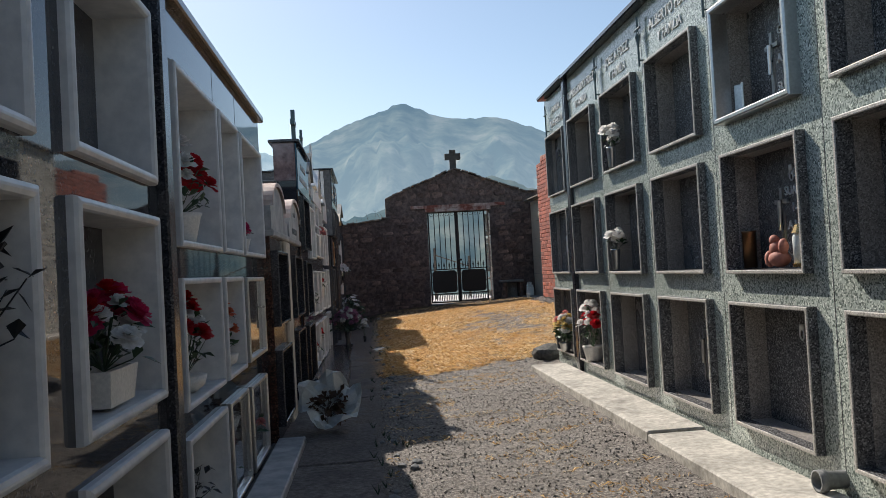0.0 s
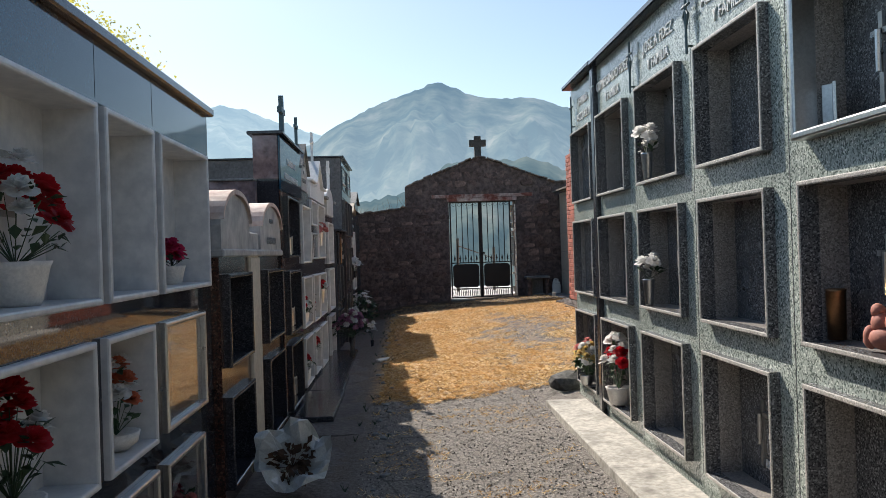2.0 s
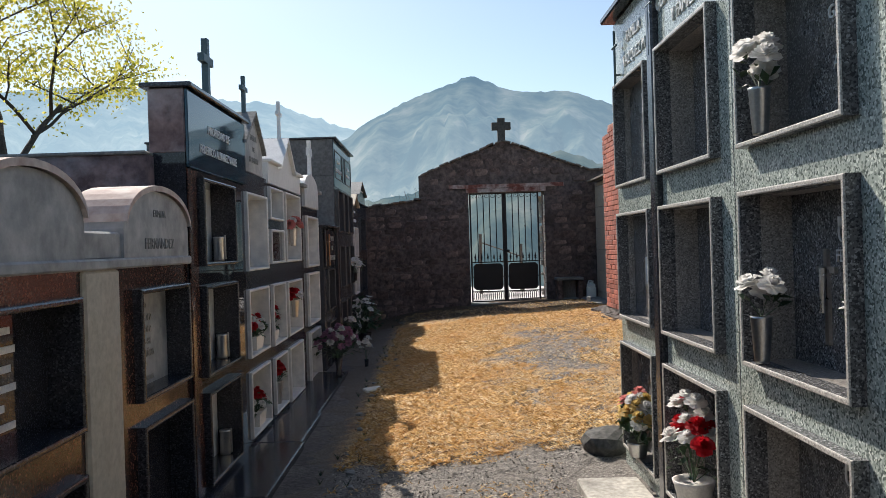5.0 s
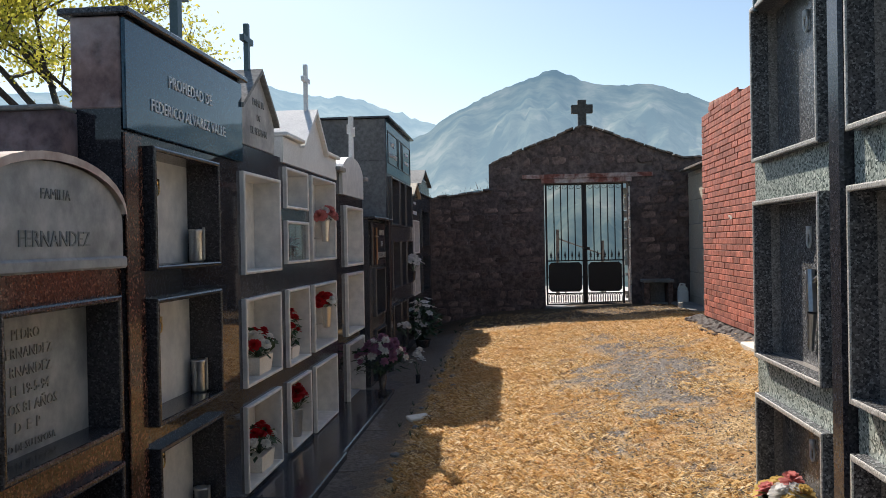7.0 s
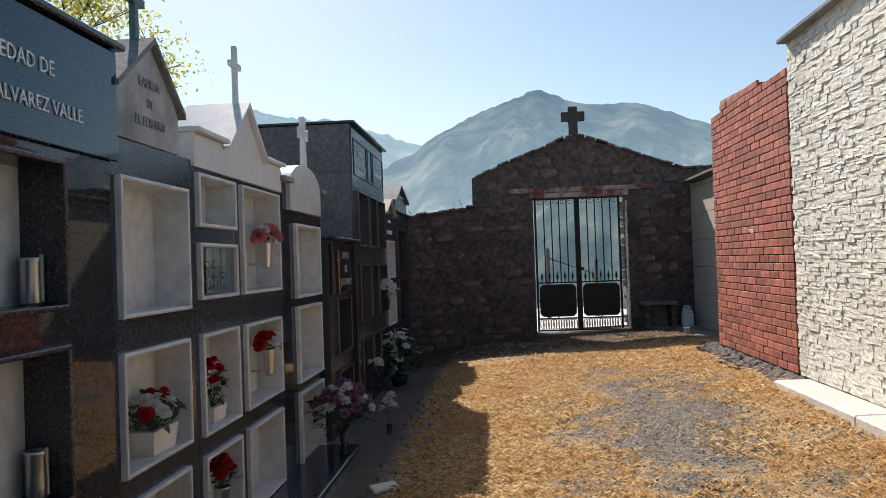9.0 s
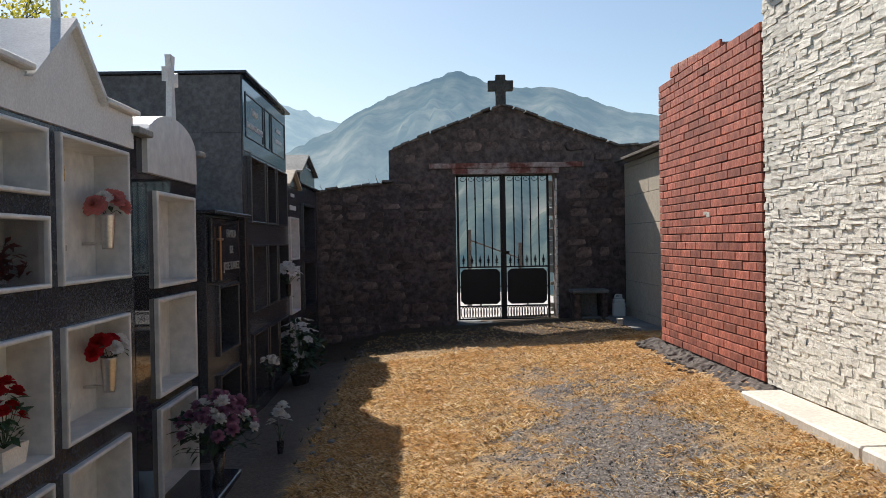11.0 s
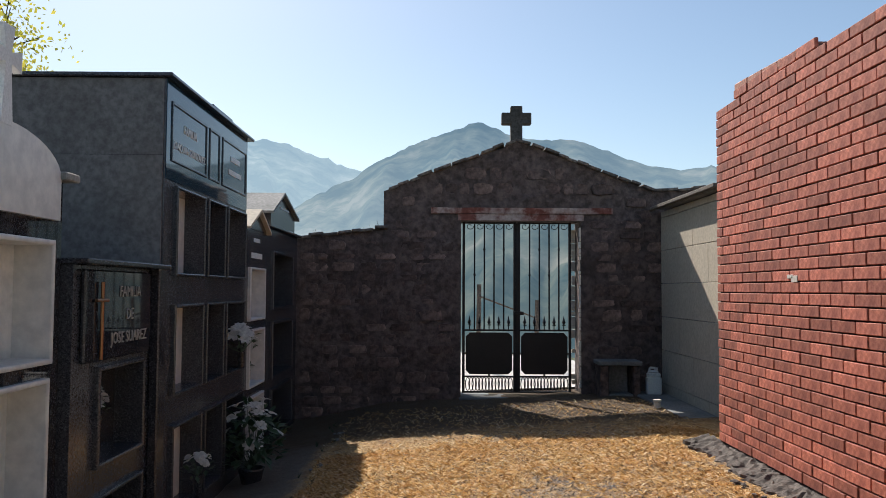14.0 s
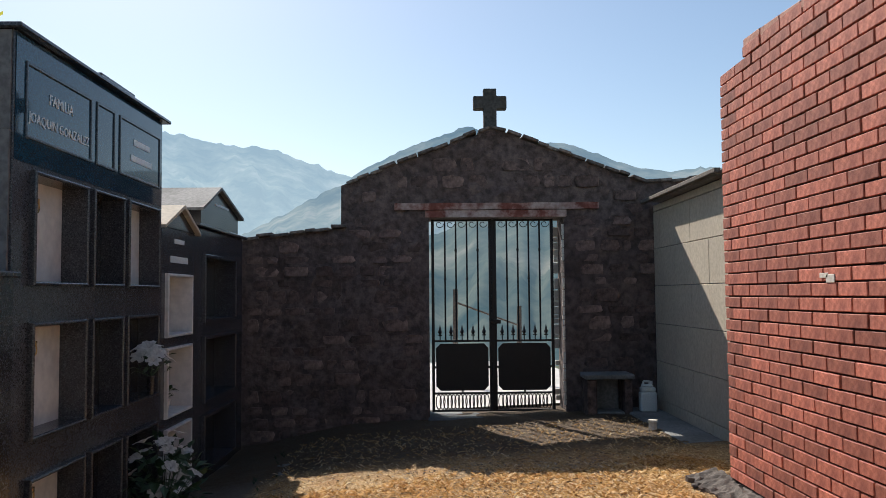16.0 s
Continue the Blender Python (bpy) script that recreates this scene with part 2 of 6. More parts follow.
def ground_material():
    """Old asphalt near the start, dry cut grass over gravel further on, bare dark soil along the tombs."""
    m, n, l, b = material("asphalt_and_dry_grass", 0.9, 0, 0.3)
    v = coords(n, l)
    sep = n.new("ShaderNodeSeparateXYZ")
    l.new(v, sep.inputs[0])
    fine, mid, broad = noise_tex(n, l, v, 60, 8, 0.8), noise_tex(n, l, v, 7, 6, 0.7), noise_tex(n, l, v, 0.9, 4)
    lumps = noise_tex(n, l, v, 17, 9, 0.74)
    asphalt = ramp(n, l, fine, [(0.36, (0.045, 0.04, 0.036)), (0.46, (0.16, 0.144, 0.126)), (0.56, (0.31, 0.28, 0.245)), (0.66, (0.62, 0.57, 0.49))])
    asphalt = mix(n, l, ramp(n, l, mid, [(0.45, (0, 0, 0)), (0.7, (0.55,) * 3)]), asphalt, (0.20, 0.175, 0.145))
    # Hollows of the bump noise are darkened, like shade between the lumps.
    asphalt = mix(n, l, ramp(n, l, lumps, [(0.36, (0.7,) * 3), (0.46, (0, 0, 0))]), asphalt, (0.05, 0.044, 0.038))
    cracks = n.new("ShaderNodeTexVoronoi")
    cracks.feature, cracks.inputs["Scale"].default_value = 'DISTANCE_TO_EDGE', 1.1
    warp = mix(n, l, 0.12, v, n.new("ShaderNodeTexNoise").outputs["Color"])
    l.new(warp, cracks.inputs["Vector"])
    asphalt = mix(n, l, ramp(n, l, cracks.outputs["Distance"], [(0.0, (0.6,) * 3), (0.012, (0, 0, 0))]), asphalt, (0.035, 0.03, 0.025))
    straw = ramp(n, l, noise_tex(n, l, v, 75, 5, 0.8), [(0.36, (0.13, 0.075, 0.035)), (0.46, (0.36, 0.225, 0.10)), (0.54, (0.58, 0.395, 0.19)), (0.64, (0.84, 0.66, 0.40))])
    straw = mix(n, l, ramp(n, l, noise_tex(n, l, v, 3.6, 5, 0.7), [(0.46, (0, 0, 0)), (0.62, (0.6,) * 3)]), straw, (0.40, 0.205, 0.075))
    # Same darkened hollows in the straw, shade put into the colour.
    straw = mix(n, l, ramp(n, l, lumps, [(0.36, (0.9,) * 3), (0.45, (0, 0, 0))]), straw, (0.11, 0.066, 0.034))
    gravel = ramp(n, l, fine, [(0.40, (0.03, 0.028, 0.03)), (0.50, (0.15, 0.14, 0.135)), (0.58, (0.33, 0.31, 0.29)), (0.66, (0.62, 0.59, 0.55))])

    def hump(value, centre, half):
        r = n.new("ShaderNodeMapRange")
        a = n.new("ShaderNodeMath")
        a.operation, a.inputs[1].default_value = 'SUBTRACT', centre
        l.new(value, a.inputs[0])
        q = n.new("ShaderNodeMath")
        q.operation = 'ABSOLUTE'
        l.new(a.outputs[0], q.inputs[0])
        r.interpolation_type = 'SMOOTHSTEP'
        r.inputs["From Min"].default_value, r.inputs["From Max"].default_value = half, 0.0
        l.new(q.outputs[0], r.inputs[0])
        return r.outputs[0]
    worn = n.new("ShaderNodeMath")
    worn.operation = 'MULTIPLY'
    l.new(hump(sep.outputs[0], 2.0, 1.15), worn.inputs[0])
    l.new(hump(sep.outputs[1], 12.0, 4.6), worn.inputs[1])
    bare = n.new("ShaderNodeMath")
    bare.operation, bare.inputs[1].default_value = 'MULTIPLY_ADD', 0.2
    l.new(worn.outputs[0], bare.inputs[0])
    l.new(noise_tex(n, l, v, 2.3, 8, 0.72), bare.inputs[2])
    grass = mix(n, l, ramp(n, l, bare.outputs[0], [(0.57, (0, 0, 0)), (0.68, (0.92,) * 3)]), straw, gravel)
    soil = ramp(n, l, fine, [(0.3, (0.075, 0.06, 0.05)), (0.7, (0.25, 0.205, 0.165))])

    def edge(value, at, width, wob):
        a = n.new("ShaderNodeMath")
        a.operation = 'MULTIPLY_ADD'
        l.new(mid, a.inputs[0])
        a.inputs[1].default_value = wob
        l.new(value, a.inputs[2])
        r = n.new("ShaderNodeMapRange")
        r.inputs["From Min"].default_value, r.inputs["From Max"].default_value = at - width + wob / 2, at + width + wob / 2
        l.new(a.outputs[0], r.inputs[0])
        return r.outputs[0]
    slant = n.new("ShaderNodeMath")
    slant.operation = 'MULTIPLY_ADD'
    l.new(sep.outputs[0], slant.inputs[0])
    slant.inputs[1].default_value = -0.15
    l.new(sep.outputs[1], slant.inputs[2])
    c = mix(n, l, edge(slant.outputs[0], 8.5, 0.10, 0.9), asphalt, grass)
    c = mix(n, l, edge(sep.outputs[0], 0.05, 0.08, 0.35), soil, c)
    # Bare soil by the gate; the wall's shade is darkened into its colour.
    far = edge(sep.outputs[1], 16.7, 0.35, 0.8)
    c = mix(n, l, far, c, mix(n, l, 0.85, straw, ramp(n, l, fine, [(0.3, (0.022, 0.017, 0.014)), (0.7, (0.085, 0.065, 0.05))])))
    out = edge(sep.outputs[1], 23.5, 0.6, 1.5)
    c = mix(n, l, out, c, ramp(n, l, broad, [(0.3, (0.05, 0.07, 0.03)), (0.7, (0.12, 0.13, 0.06))]))
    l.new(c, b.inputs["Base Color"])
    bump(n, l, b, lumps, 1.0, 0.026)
    return m


GROUND = ground_material()


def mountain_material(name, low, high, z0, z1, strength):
    """Far slopes with sunny haze painted on as a blue glow, thicker towards the valley."""
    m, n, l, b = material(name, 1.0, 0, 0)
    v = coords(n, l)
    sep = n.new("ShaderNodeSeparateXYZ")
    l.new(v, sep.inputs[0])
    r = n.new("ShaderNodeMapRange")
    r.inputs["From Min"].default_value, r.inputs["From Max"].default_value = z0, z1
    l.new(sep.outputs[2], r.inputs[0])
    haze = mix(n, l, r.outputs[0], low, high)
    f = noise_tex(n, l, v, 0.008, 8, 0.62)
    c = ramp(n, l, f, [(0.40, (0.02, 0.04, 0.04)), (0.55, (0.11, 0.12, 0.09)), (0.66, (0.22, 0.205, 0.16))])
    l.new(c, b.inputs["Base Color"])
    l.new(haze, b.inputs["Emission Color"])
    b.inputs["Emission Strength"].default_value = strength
    return m


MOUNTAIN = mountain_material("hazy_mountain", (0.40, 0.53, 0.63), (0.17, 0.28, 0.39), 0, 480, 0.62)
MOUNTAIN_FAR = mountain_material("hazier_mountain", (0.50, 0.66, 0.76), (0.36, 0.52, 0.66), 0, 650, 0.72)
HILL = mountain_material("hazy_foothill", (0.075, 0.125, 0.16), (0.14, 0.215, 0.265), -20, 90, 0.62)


# ---- building blocks ----
def link_mesh(name, bm, mat, parent=None, smooth=False):
    me = bpy.data.meshes.new(name)
    bm.to_mesh(me)
    bm.free()
    for m in (mat if isinstance(mat, (list, tuple)) else [mat]):
        me.materials.append(m)
    if smooth:
        me.polygons.foreach_set("use_smooth", [True] * len(me.polygons))
    ob = new(name, me)
    if parent:
        ob.parent = parent
    return ob


def part(name, bm, mat, parent, label="", smooth=False):
    ob = link_mesh(name, bm, mat, parent, smooth)
    return tagged(ob, label, kind="stuff")


def same_mesh(name, me, parent, m=None):
    ob = new(name, me)
    ob.parent = parent
    if m is not None:
        ob.matrix_basis = m
    return ob


def thing(name, at, label, category, group="", kind=""):
    ob = new(name)
    ob.location = at
    ob.empty_display_size = 0.1
    return tagged(ob, label, category, group, kind)


def box(bm, a, b, bevel=0.0):
    """An axis-aligned block from corner a to corner b, its edges eased by bevel."""
    m = Matrix.Translation([(p + q) / 2 for p, q in zip(a, b)]) @ Matrix.Diagonal([max(abs(q - p), 1e-4) for p, q in zip(a, b)] + [1])
    got = bmesh.ops.create_cube(bm, size=1, matrix=m)
    if bevel:
        es = list({e for v in got["verts"] for e in v.link_edges})
        bmesh.ops.bevel(bm, geom=es, offset=bevel, segments=1, affect='EDGES')
    return bm


def boxed(a, b, bevel=0.0):
    return box(bmesh.new(), a, b, bevel)


def tube(bm, p, q, r0, r1=None, sides=8, caps=True):
    p, q = Vector(p), Vector(q)
    d = q - p
    m = Matrix.Translation((p + q) / 2) @ d.to_track_quat('Z', 'Y').to_matrix().to_4x4()
    bmesh.ops.create_cone(bm, cap_ends=caps, segments=sides, radius1=r0, radius2=r0 if r1 is None else r1, depth=d.length, matrix=m)
    return bm


def lathe(bm, profile, sides=14, at=(0, 0, 0)):
    """A turned shape: profile of (radius, height)."""
    rings = []
    for r, z in profile:
        rings.append([bm.verts.new((at[0] + r * math.cos(2 * math.pi * i / sides), at[1] + r * math.sin(2 * math.pi * i / sides), at[2] + z)) for i in range(sides)])
    for a, b in zip(rings, rings[1:]):
        for i in range(sides):
            bm.faces.new((a[i], a[(i + 1) % sides], b[(i + 1) % sides], b[i]))
    bm.faces.new(rings[0][::-1])
    return bm


def prism(bm, outline, x0, x1):
    """A solid from an outline in y and z, between two x."""
    a = [bm.verts.new((x0, y, z)) for y, z in outline]
    b = [bm.verts.new((x1, y, z)) for y, z in outline]
    bm.faces.new(a[::-1])
    bm.faces.new(b)
    k = len(outline)
    for i in range(k):
        bm.faces.new((a[i], a[(i + 1) % k], b[(i + 1) % k], b[i]))
    bmesh.ops.recalc_face_normals(bm, faces=bm.faces[:])
    return bm


def lettering(name, text, size, place, turn, mat, parent, depth=0.004, align='CENTER', label=""):
    cu = bpy.data.curves.new(name, 'FONT')
    cu.body, cu.size, cu.extrude, cu.align_x, cu.resolution_u = text, size, depth, align, 2
    tmp = bpy.data.objects.new(name, cu)
    scene.collection.objects.link(tmp)
    dg = bpy.context.evaluated_depsgraph_get()
    me = bpy.data.meshes.new_from_object(tmp.evaluated_get(dg))
    bpy.data.objects.remove(tmp)
    me.materials.clear()
    me.materials.append(mat)
    ob = new(name, me)
    ob.parent = parent
    ob.matrix_basis = Matrix.Translation(place) @ turn
    return tagged(ob, label, kind="stuff")


FACE_LEFT = pose(0, 0, 0, 90, 0, 90)     # reads from the +x side
FACE_RIGHT = pose(0, 0, 0, 90, 0, -90)   # reads from the -x side


class Front:
    """A tomb front in the plane x = at; n is +1 where it looks to +x, -1 where it looks to -x."""

    def __init__(self, at, n):
        self.at, self.n = at, n

    def p(self, d, y, z):
        return (self.at + self.n * d, y, z)

    def block(self, bm, d0, d1, y0, y1, z0, z1, bevel=0.0):
        return box(bm, self.p(d0, y0, z0), self.p(d1, y1, z1), bevel)


def body_with_holes(fr, y0, y1, z0, z1, holes, depth):
    """The block of a tomb with its openings cut through the front."""
    bm = bmesh.new()
    ys = sorted({y0, y1, *[h[0] for h in holes], *[h[1] for h in holes]})
    zs = sorted({z0, z1, *[h[2] for h in holes], *[h[3] for h in holes]})
    grid = {}

    def vert(d, y, z):
        k = (d, round(y, 4), round(z, 4))
        if k not in grid:
            grid[k] = bm.verts.new(fr.p(d, y, z))
        return grid[k]
    for ya, yb in zip(ys, ys[1:]):
        for za, zb in zip(zs, zs[1:]):
            cy, cz = (ya + yb) / 2, (za + zb) / 2
            if not any(h[0] < cy < h[1] and h[2] < cz < h[3] for h in holes):
                bm.faces.new([vert(0, *q) for q in ((ya, za), (yb, za), (yb, zb), (ya, zb))])
    for (ya, za), (yb, zb) in (((y0, z0), (y0, z1)), ((y0, z1), (y1, z1)), ((y1, z1), (y1, z0)), ((y1, z0), (y0, z0))):
        bm.faces.new([bm.verts.new(fr.p(d, y, z)) for d, y, z in ((0, ya, za), (0, yb, zb), (-depth, yb, zb), (-depth, ya, za))])
    bm.faces.new([bm.verts.new(fr.p(-depth, y, z)) for y, z in ((y0, z0), (y1, z0), (y1, z1), (y0, z1))])
    return bm


def frame_mesh(fr, y0, y1, z0, z1, w, proud, round_edge=0.008):
    bm = bmesh.new()
    e = round_edge
    prof = [(0, -0.004), (0, proud - e), (e * 0.3, proud - e * 0.3), (e, proud), (w - e, proud), (w - e * 0.3, proud - e * 0.3), (w, proud - e), (w, -0.03)]
    rings = []
    for off, d in prof:
        rings.append([bm.verts.new(fr.p(d, y, z)) for y, z in ((y0 + off, z0 + off), (y1 - off, z0 + off), (y1 - off, z1 - off), (y0 + off, z1 - off))])
    for k, (a, b) in enumerate(zip(rings, rings[1:])):
        for i in range(4):
            bm.faces.new((a[i], a[(i + 1) % 4], b[(i + 1) % 4], b[i])).material_index = 1 if k in (0, 6) else 0
    bmesh.ops.recalc_face_normals(bm, faces=bm.faces[:])
    return bm


def ring_mesh(fr, y, z, d, r=0.028):
    bm = bmesh.new()
    k, s = 14, 5
    loops = []
    for i in range(k):
        a = 2 * math.pi * i / k
        loops.append([bm.verts.new(fr.p(d + 0.006 + 0.004 * math.sin(b), y + (r * 0.62 + 0.004 * math.cos(b)) * math.cos(a), z + (r + 0.004 * math.cos(b)) * math.sin(a)))
                      for b in [2 * math.pi * j / s for j in range(s)]])
    for i in range(k):
        a, b = loops[i], loops[(i + 1) % k]
        for j in range(s):
            bm.faces.new((a[j], a[(j + 1) % s], b[(j + 1) % s], b[j]))
    fr.block(bm, d, d + 0.012, y - 0.012, y + 0.012, z + r - 0.01, z + r + 0.018)
    return bm


def niche(fr, tomb, y0, y1, z0, z1, frame_mat, side_mat, slab_mat, depth=0.30, w=0.035, proud=0.03, ring=None, pane=False, frame_label="", e=0.008, rim_mat=None):
    """One recess: moulded frame, lining and the closing slab at its back, with a pull ring."""
    part("niche_frame", frame_mesh(fr, y0, y1, z0, z1, w, proud, e), [frame_mat, rim_mat or frame_mat], tomb, frame_label)
    a, b, c, d = y0 + w, y1 - w, z0 + w, z1 - w
    bm = bmesh.new()
    out = [(a, c), (b, c), (b, d), (a, d)]
    f = [bm.verts.new(fr.p(-0.03, *q)) for q in out]
    g = [bm.verts.new(fr.p(-depth, *q)) for q in out]
    for i in range(4):
        bm.faces.new((f[i], f[(i + 1) % 4], g[(i + 1) % 4], g[i]))
    part("niche_lining", bm, side_mat, tomb)
    bm = bmesh.new()
    fr.block(bm, -depth - 0.02, -depth + 0.012, a, b, c, d)
    slab_ob = part("closing_slab", bm, slab_mat, tomb)
    if ring:
        part("pull_ring", ring_mesh(fr, a + (b - a) * 0.5, d - 0.13, -depth + 0.012), ring, tomb, smooth=True)
    if pane:
        bm = bmesh.new()
        fr.block(bm, 0.0, 0.006, a, b, c, d)
        glass = part("glass_pane", bm, GLASS, tomb)
        glass.visible_shadow = False
    return slab_ob


# ---- setting ----
G_X = [-0.6, 0.7, 2.0, 3.3]
G_Y = [-5, 0, 4, 8, 10, 12, 14, 16, 18, 19.2, 22.5, 27, 36]
G_Z = [[.38, .42, .45, .45], [.38, .42, .51, .51], [.40, .45, .54, .54], [.41, .46, .56, .70], [.40, .48, .66, .88], [.40, .52, .70, .885],
       [.42, .58, .74, .86], [.43, .62, .74, .82], [.43, .65, .72, .78], [.44, .67, .72, .78], [.4, .66, .70, .70], [.35, .60, .62, .60], [-2, -2, -2, -2]]


def ease(v, stops):
    i = max(0, min(len(stops) - 2, sum(v >= s for s in stops) - 1))
    t = max(0.0, min(1.0, (v - stops[i]) / (stops[i + 1] - stops[i])))
    return i, t * t * (3 - 2 * t) * 0.5 + t * 0.5


def ground_z(x, y):
    i, s = ease(x, G_X)
    j, t = ease(y, G_Y)
    a = G_Z[j][i] * (1 - s) + G_Z[j][i + 1] * s
    b = G_Z[j + 1][i] * (1 - s) + G_Z[j + 1][i + 1] * s
    return a * (1 - t) + b * t


def terrain_z(x, y):
    z = ground_z(x, y)
    if y > 36:
        z -= (y - 36) * 0.12 if y < 400 else 44.4
    if 0.0 < x < 3.4 and 8.0 < y < 18.5:
        z += 0.016 * max(-0.4, noise.noise(Vector((x * 13, y * 13, 6)))) + 0.007 * noise.noise(Vector((x * 30, y * 30, 1)))
    if -1.0 < x < 4.5 and -6 < y < 24:
        z += 0.018 * noise.noise(Vector((x * 2.2, y * 2.2, 0))) + 0.010 * noise.noise(Vector((x * 7, y * 9, 3)))
    return z


def build_ground():
    xs = [-3000, -800, -200, -60, -20, -8, -3] + [-1.0 + 0.1 * i for i in range(10)] + [0.03 * i for i in range(115)] + [3.5 + 0.1 * i for i in range(11)] + [6, 10, 20, 60, 200, 800, 3000]
    ys = [-3000, -500, -100, -30, -10, -5] + [-2.0 + 0.1 * i for i in range(100)] + [8.0 + 0.03 * i for i in range(317)] + [17.6 + 0.1 * i for i in range(19)] + [20, 21, 22.5, 24, 26, 28, 30, 33, 36, 42, 70, 150, 400, 1000, 4000]
    bm = bmesh.new()
    rows = [[bm.verts.new((x, y, terrain_z(x, y))) for x in xs] for y in ys]
    for a, b in zip(rows, rows[1:]):
        for i in range(len(xs) - 1):
            bm.faces.new((a[i], a[i + 1], b[i + 1], b[i]))
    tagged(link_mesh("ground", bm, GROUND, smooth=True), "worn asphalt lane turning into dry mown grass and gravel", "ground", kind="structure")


build_ground()


def ridge(name, profile, dist, depth, foot, mat, label, rough):
    """A mountain range as a slope that climbs away to a ridge line given by bearing and elevation in degrees."""
    eye = Vector((0.8, 5.0, 1.85))
    bm = bmesh.new()
    b0, b1 = profile[0][0], profile[-1][0]
    cols, rows_n = 260, 34
    grid = []
    for i in range(cols + 1):
        b = b0 + (b1 - b0) * i / cols
        for (p, e0), (q, e1) in zip(profile, profile[1:]):
            if p <= b <= q:
                s = (b - p) / (q - p)
                el = e0 + (e1 - e0) * s
                break
        el += rough * noise.fractal(Vector((b * 1.6, 1.3, dist)), 0.9, 2.1, 5)
        col = []
        for j in range(rows_n + 1):
            s = j / rows_n
            d = dist - depth * (1 - s)
            z = foot + (dist * math.tan(radians(el)) + eye.z - foot) * s ** 1.25
            wob = math.sin(math.pi * s) * 0.16 * dist * math.tan(radians(el)) * noise.fractal(Vector((b * 0.35, s * 2.5, dist * 0.01)), 0.9, 2.0, 6)
            col.append(bm.verts.new((eye.x + d * math.sin(radians(b)), eye.y + d * math.cos(radians(b)), z + wob)))
        grid.append(col)
    for a, c in zip(grid, grid[1:]):
        for j in range(rows_n):
            bm.faces.new((a[j], c[j], c[j + 1], a[j + 1]))
    tagged(link_mesh(name, bm, mat, smooth=True), label, "mountain", kind="structure")


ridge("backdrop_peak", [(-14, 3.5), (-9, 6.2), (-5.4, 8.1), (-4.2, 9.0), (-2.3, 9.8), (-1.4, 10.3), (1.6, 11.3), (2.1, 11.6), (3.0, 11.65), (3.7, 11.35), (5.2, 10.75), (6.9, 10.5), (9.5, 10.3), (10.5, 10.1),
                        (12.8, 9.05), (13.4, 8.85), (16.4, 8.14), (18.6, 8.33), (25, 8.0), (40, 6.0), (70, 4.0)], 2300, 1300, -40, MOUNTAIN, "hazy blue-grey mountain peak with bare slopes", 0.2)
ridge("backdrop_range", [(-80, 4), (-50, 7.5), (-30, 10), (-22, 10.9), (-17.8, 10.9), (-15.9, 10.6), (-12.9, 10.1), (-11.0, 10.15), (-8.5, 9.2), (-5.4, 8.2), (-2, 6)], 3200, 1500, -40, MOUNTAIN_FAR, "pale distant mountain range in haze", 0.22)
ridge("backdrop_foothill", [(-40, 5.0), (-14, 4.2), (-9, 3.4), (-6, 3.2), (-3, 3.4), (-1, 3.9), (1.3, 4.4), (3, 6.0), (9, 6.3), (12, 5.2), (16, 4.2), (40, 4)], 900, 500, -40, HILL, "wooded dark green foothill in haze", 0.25)

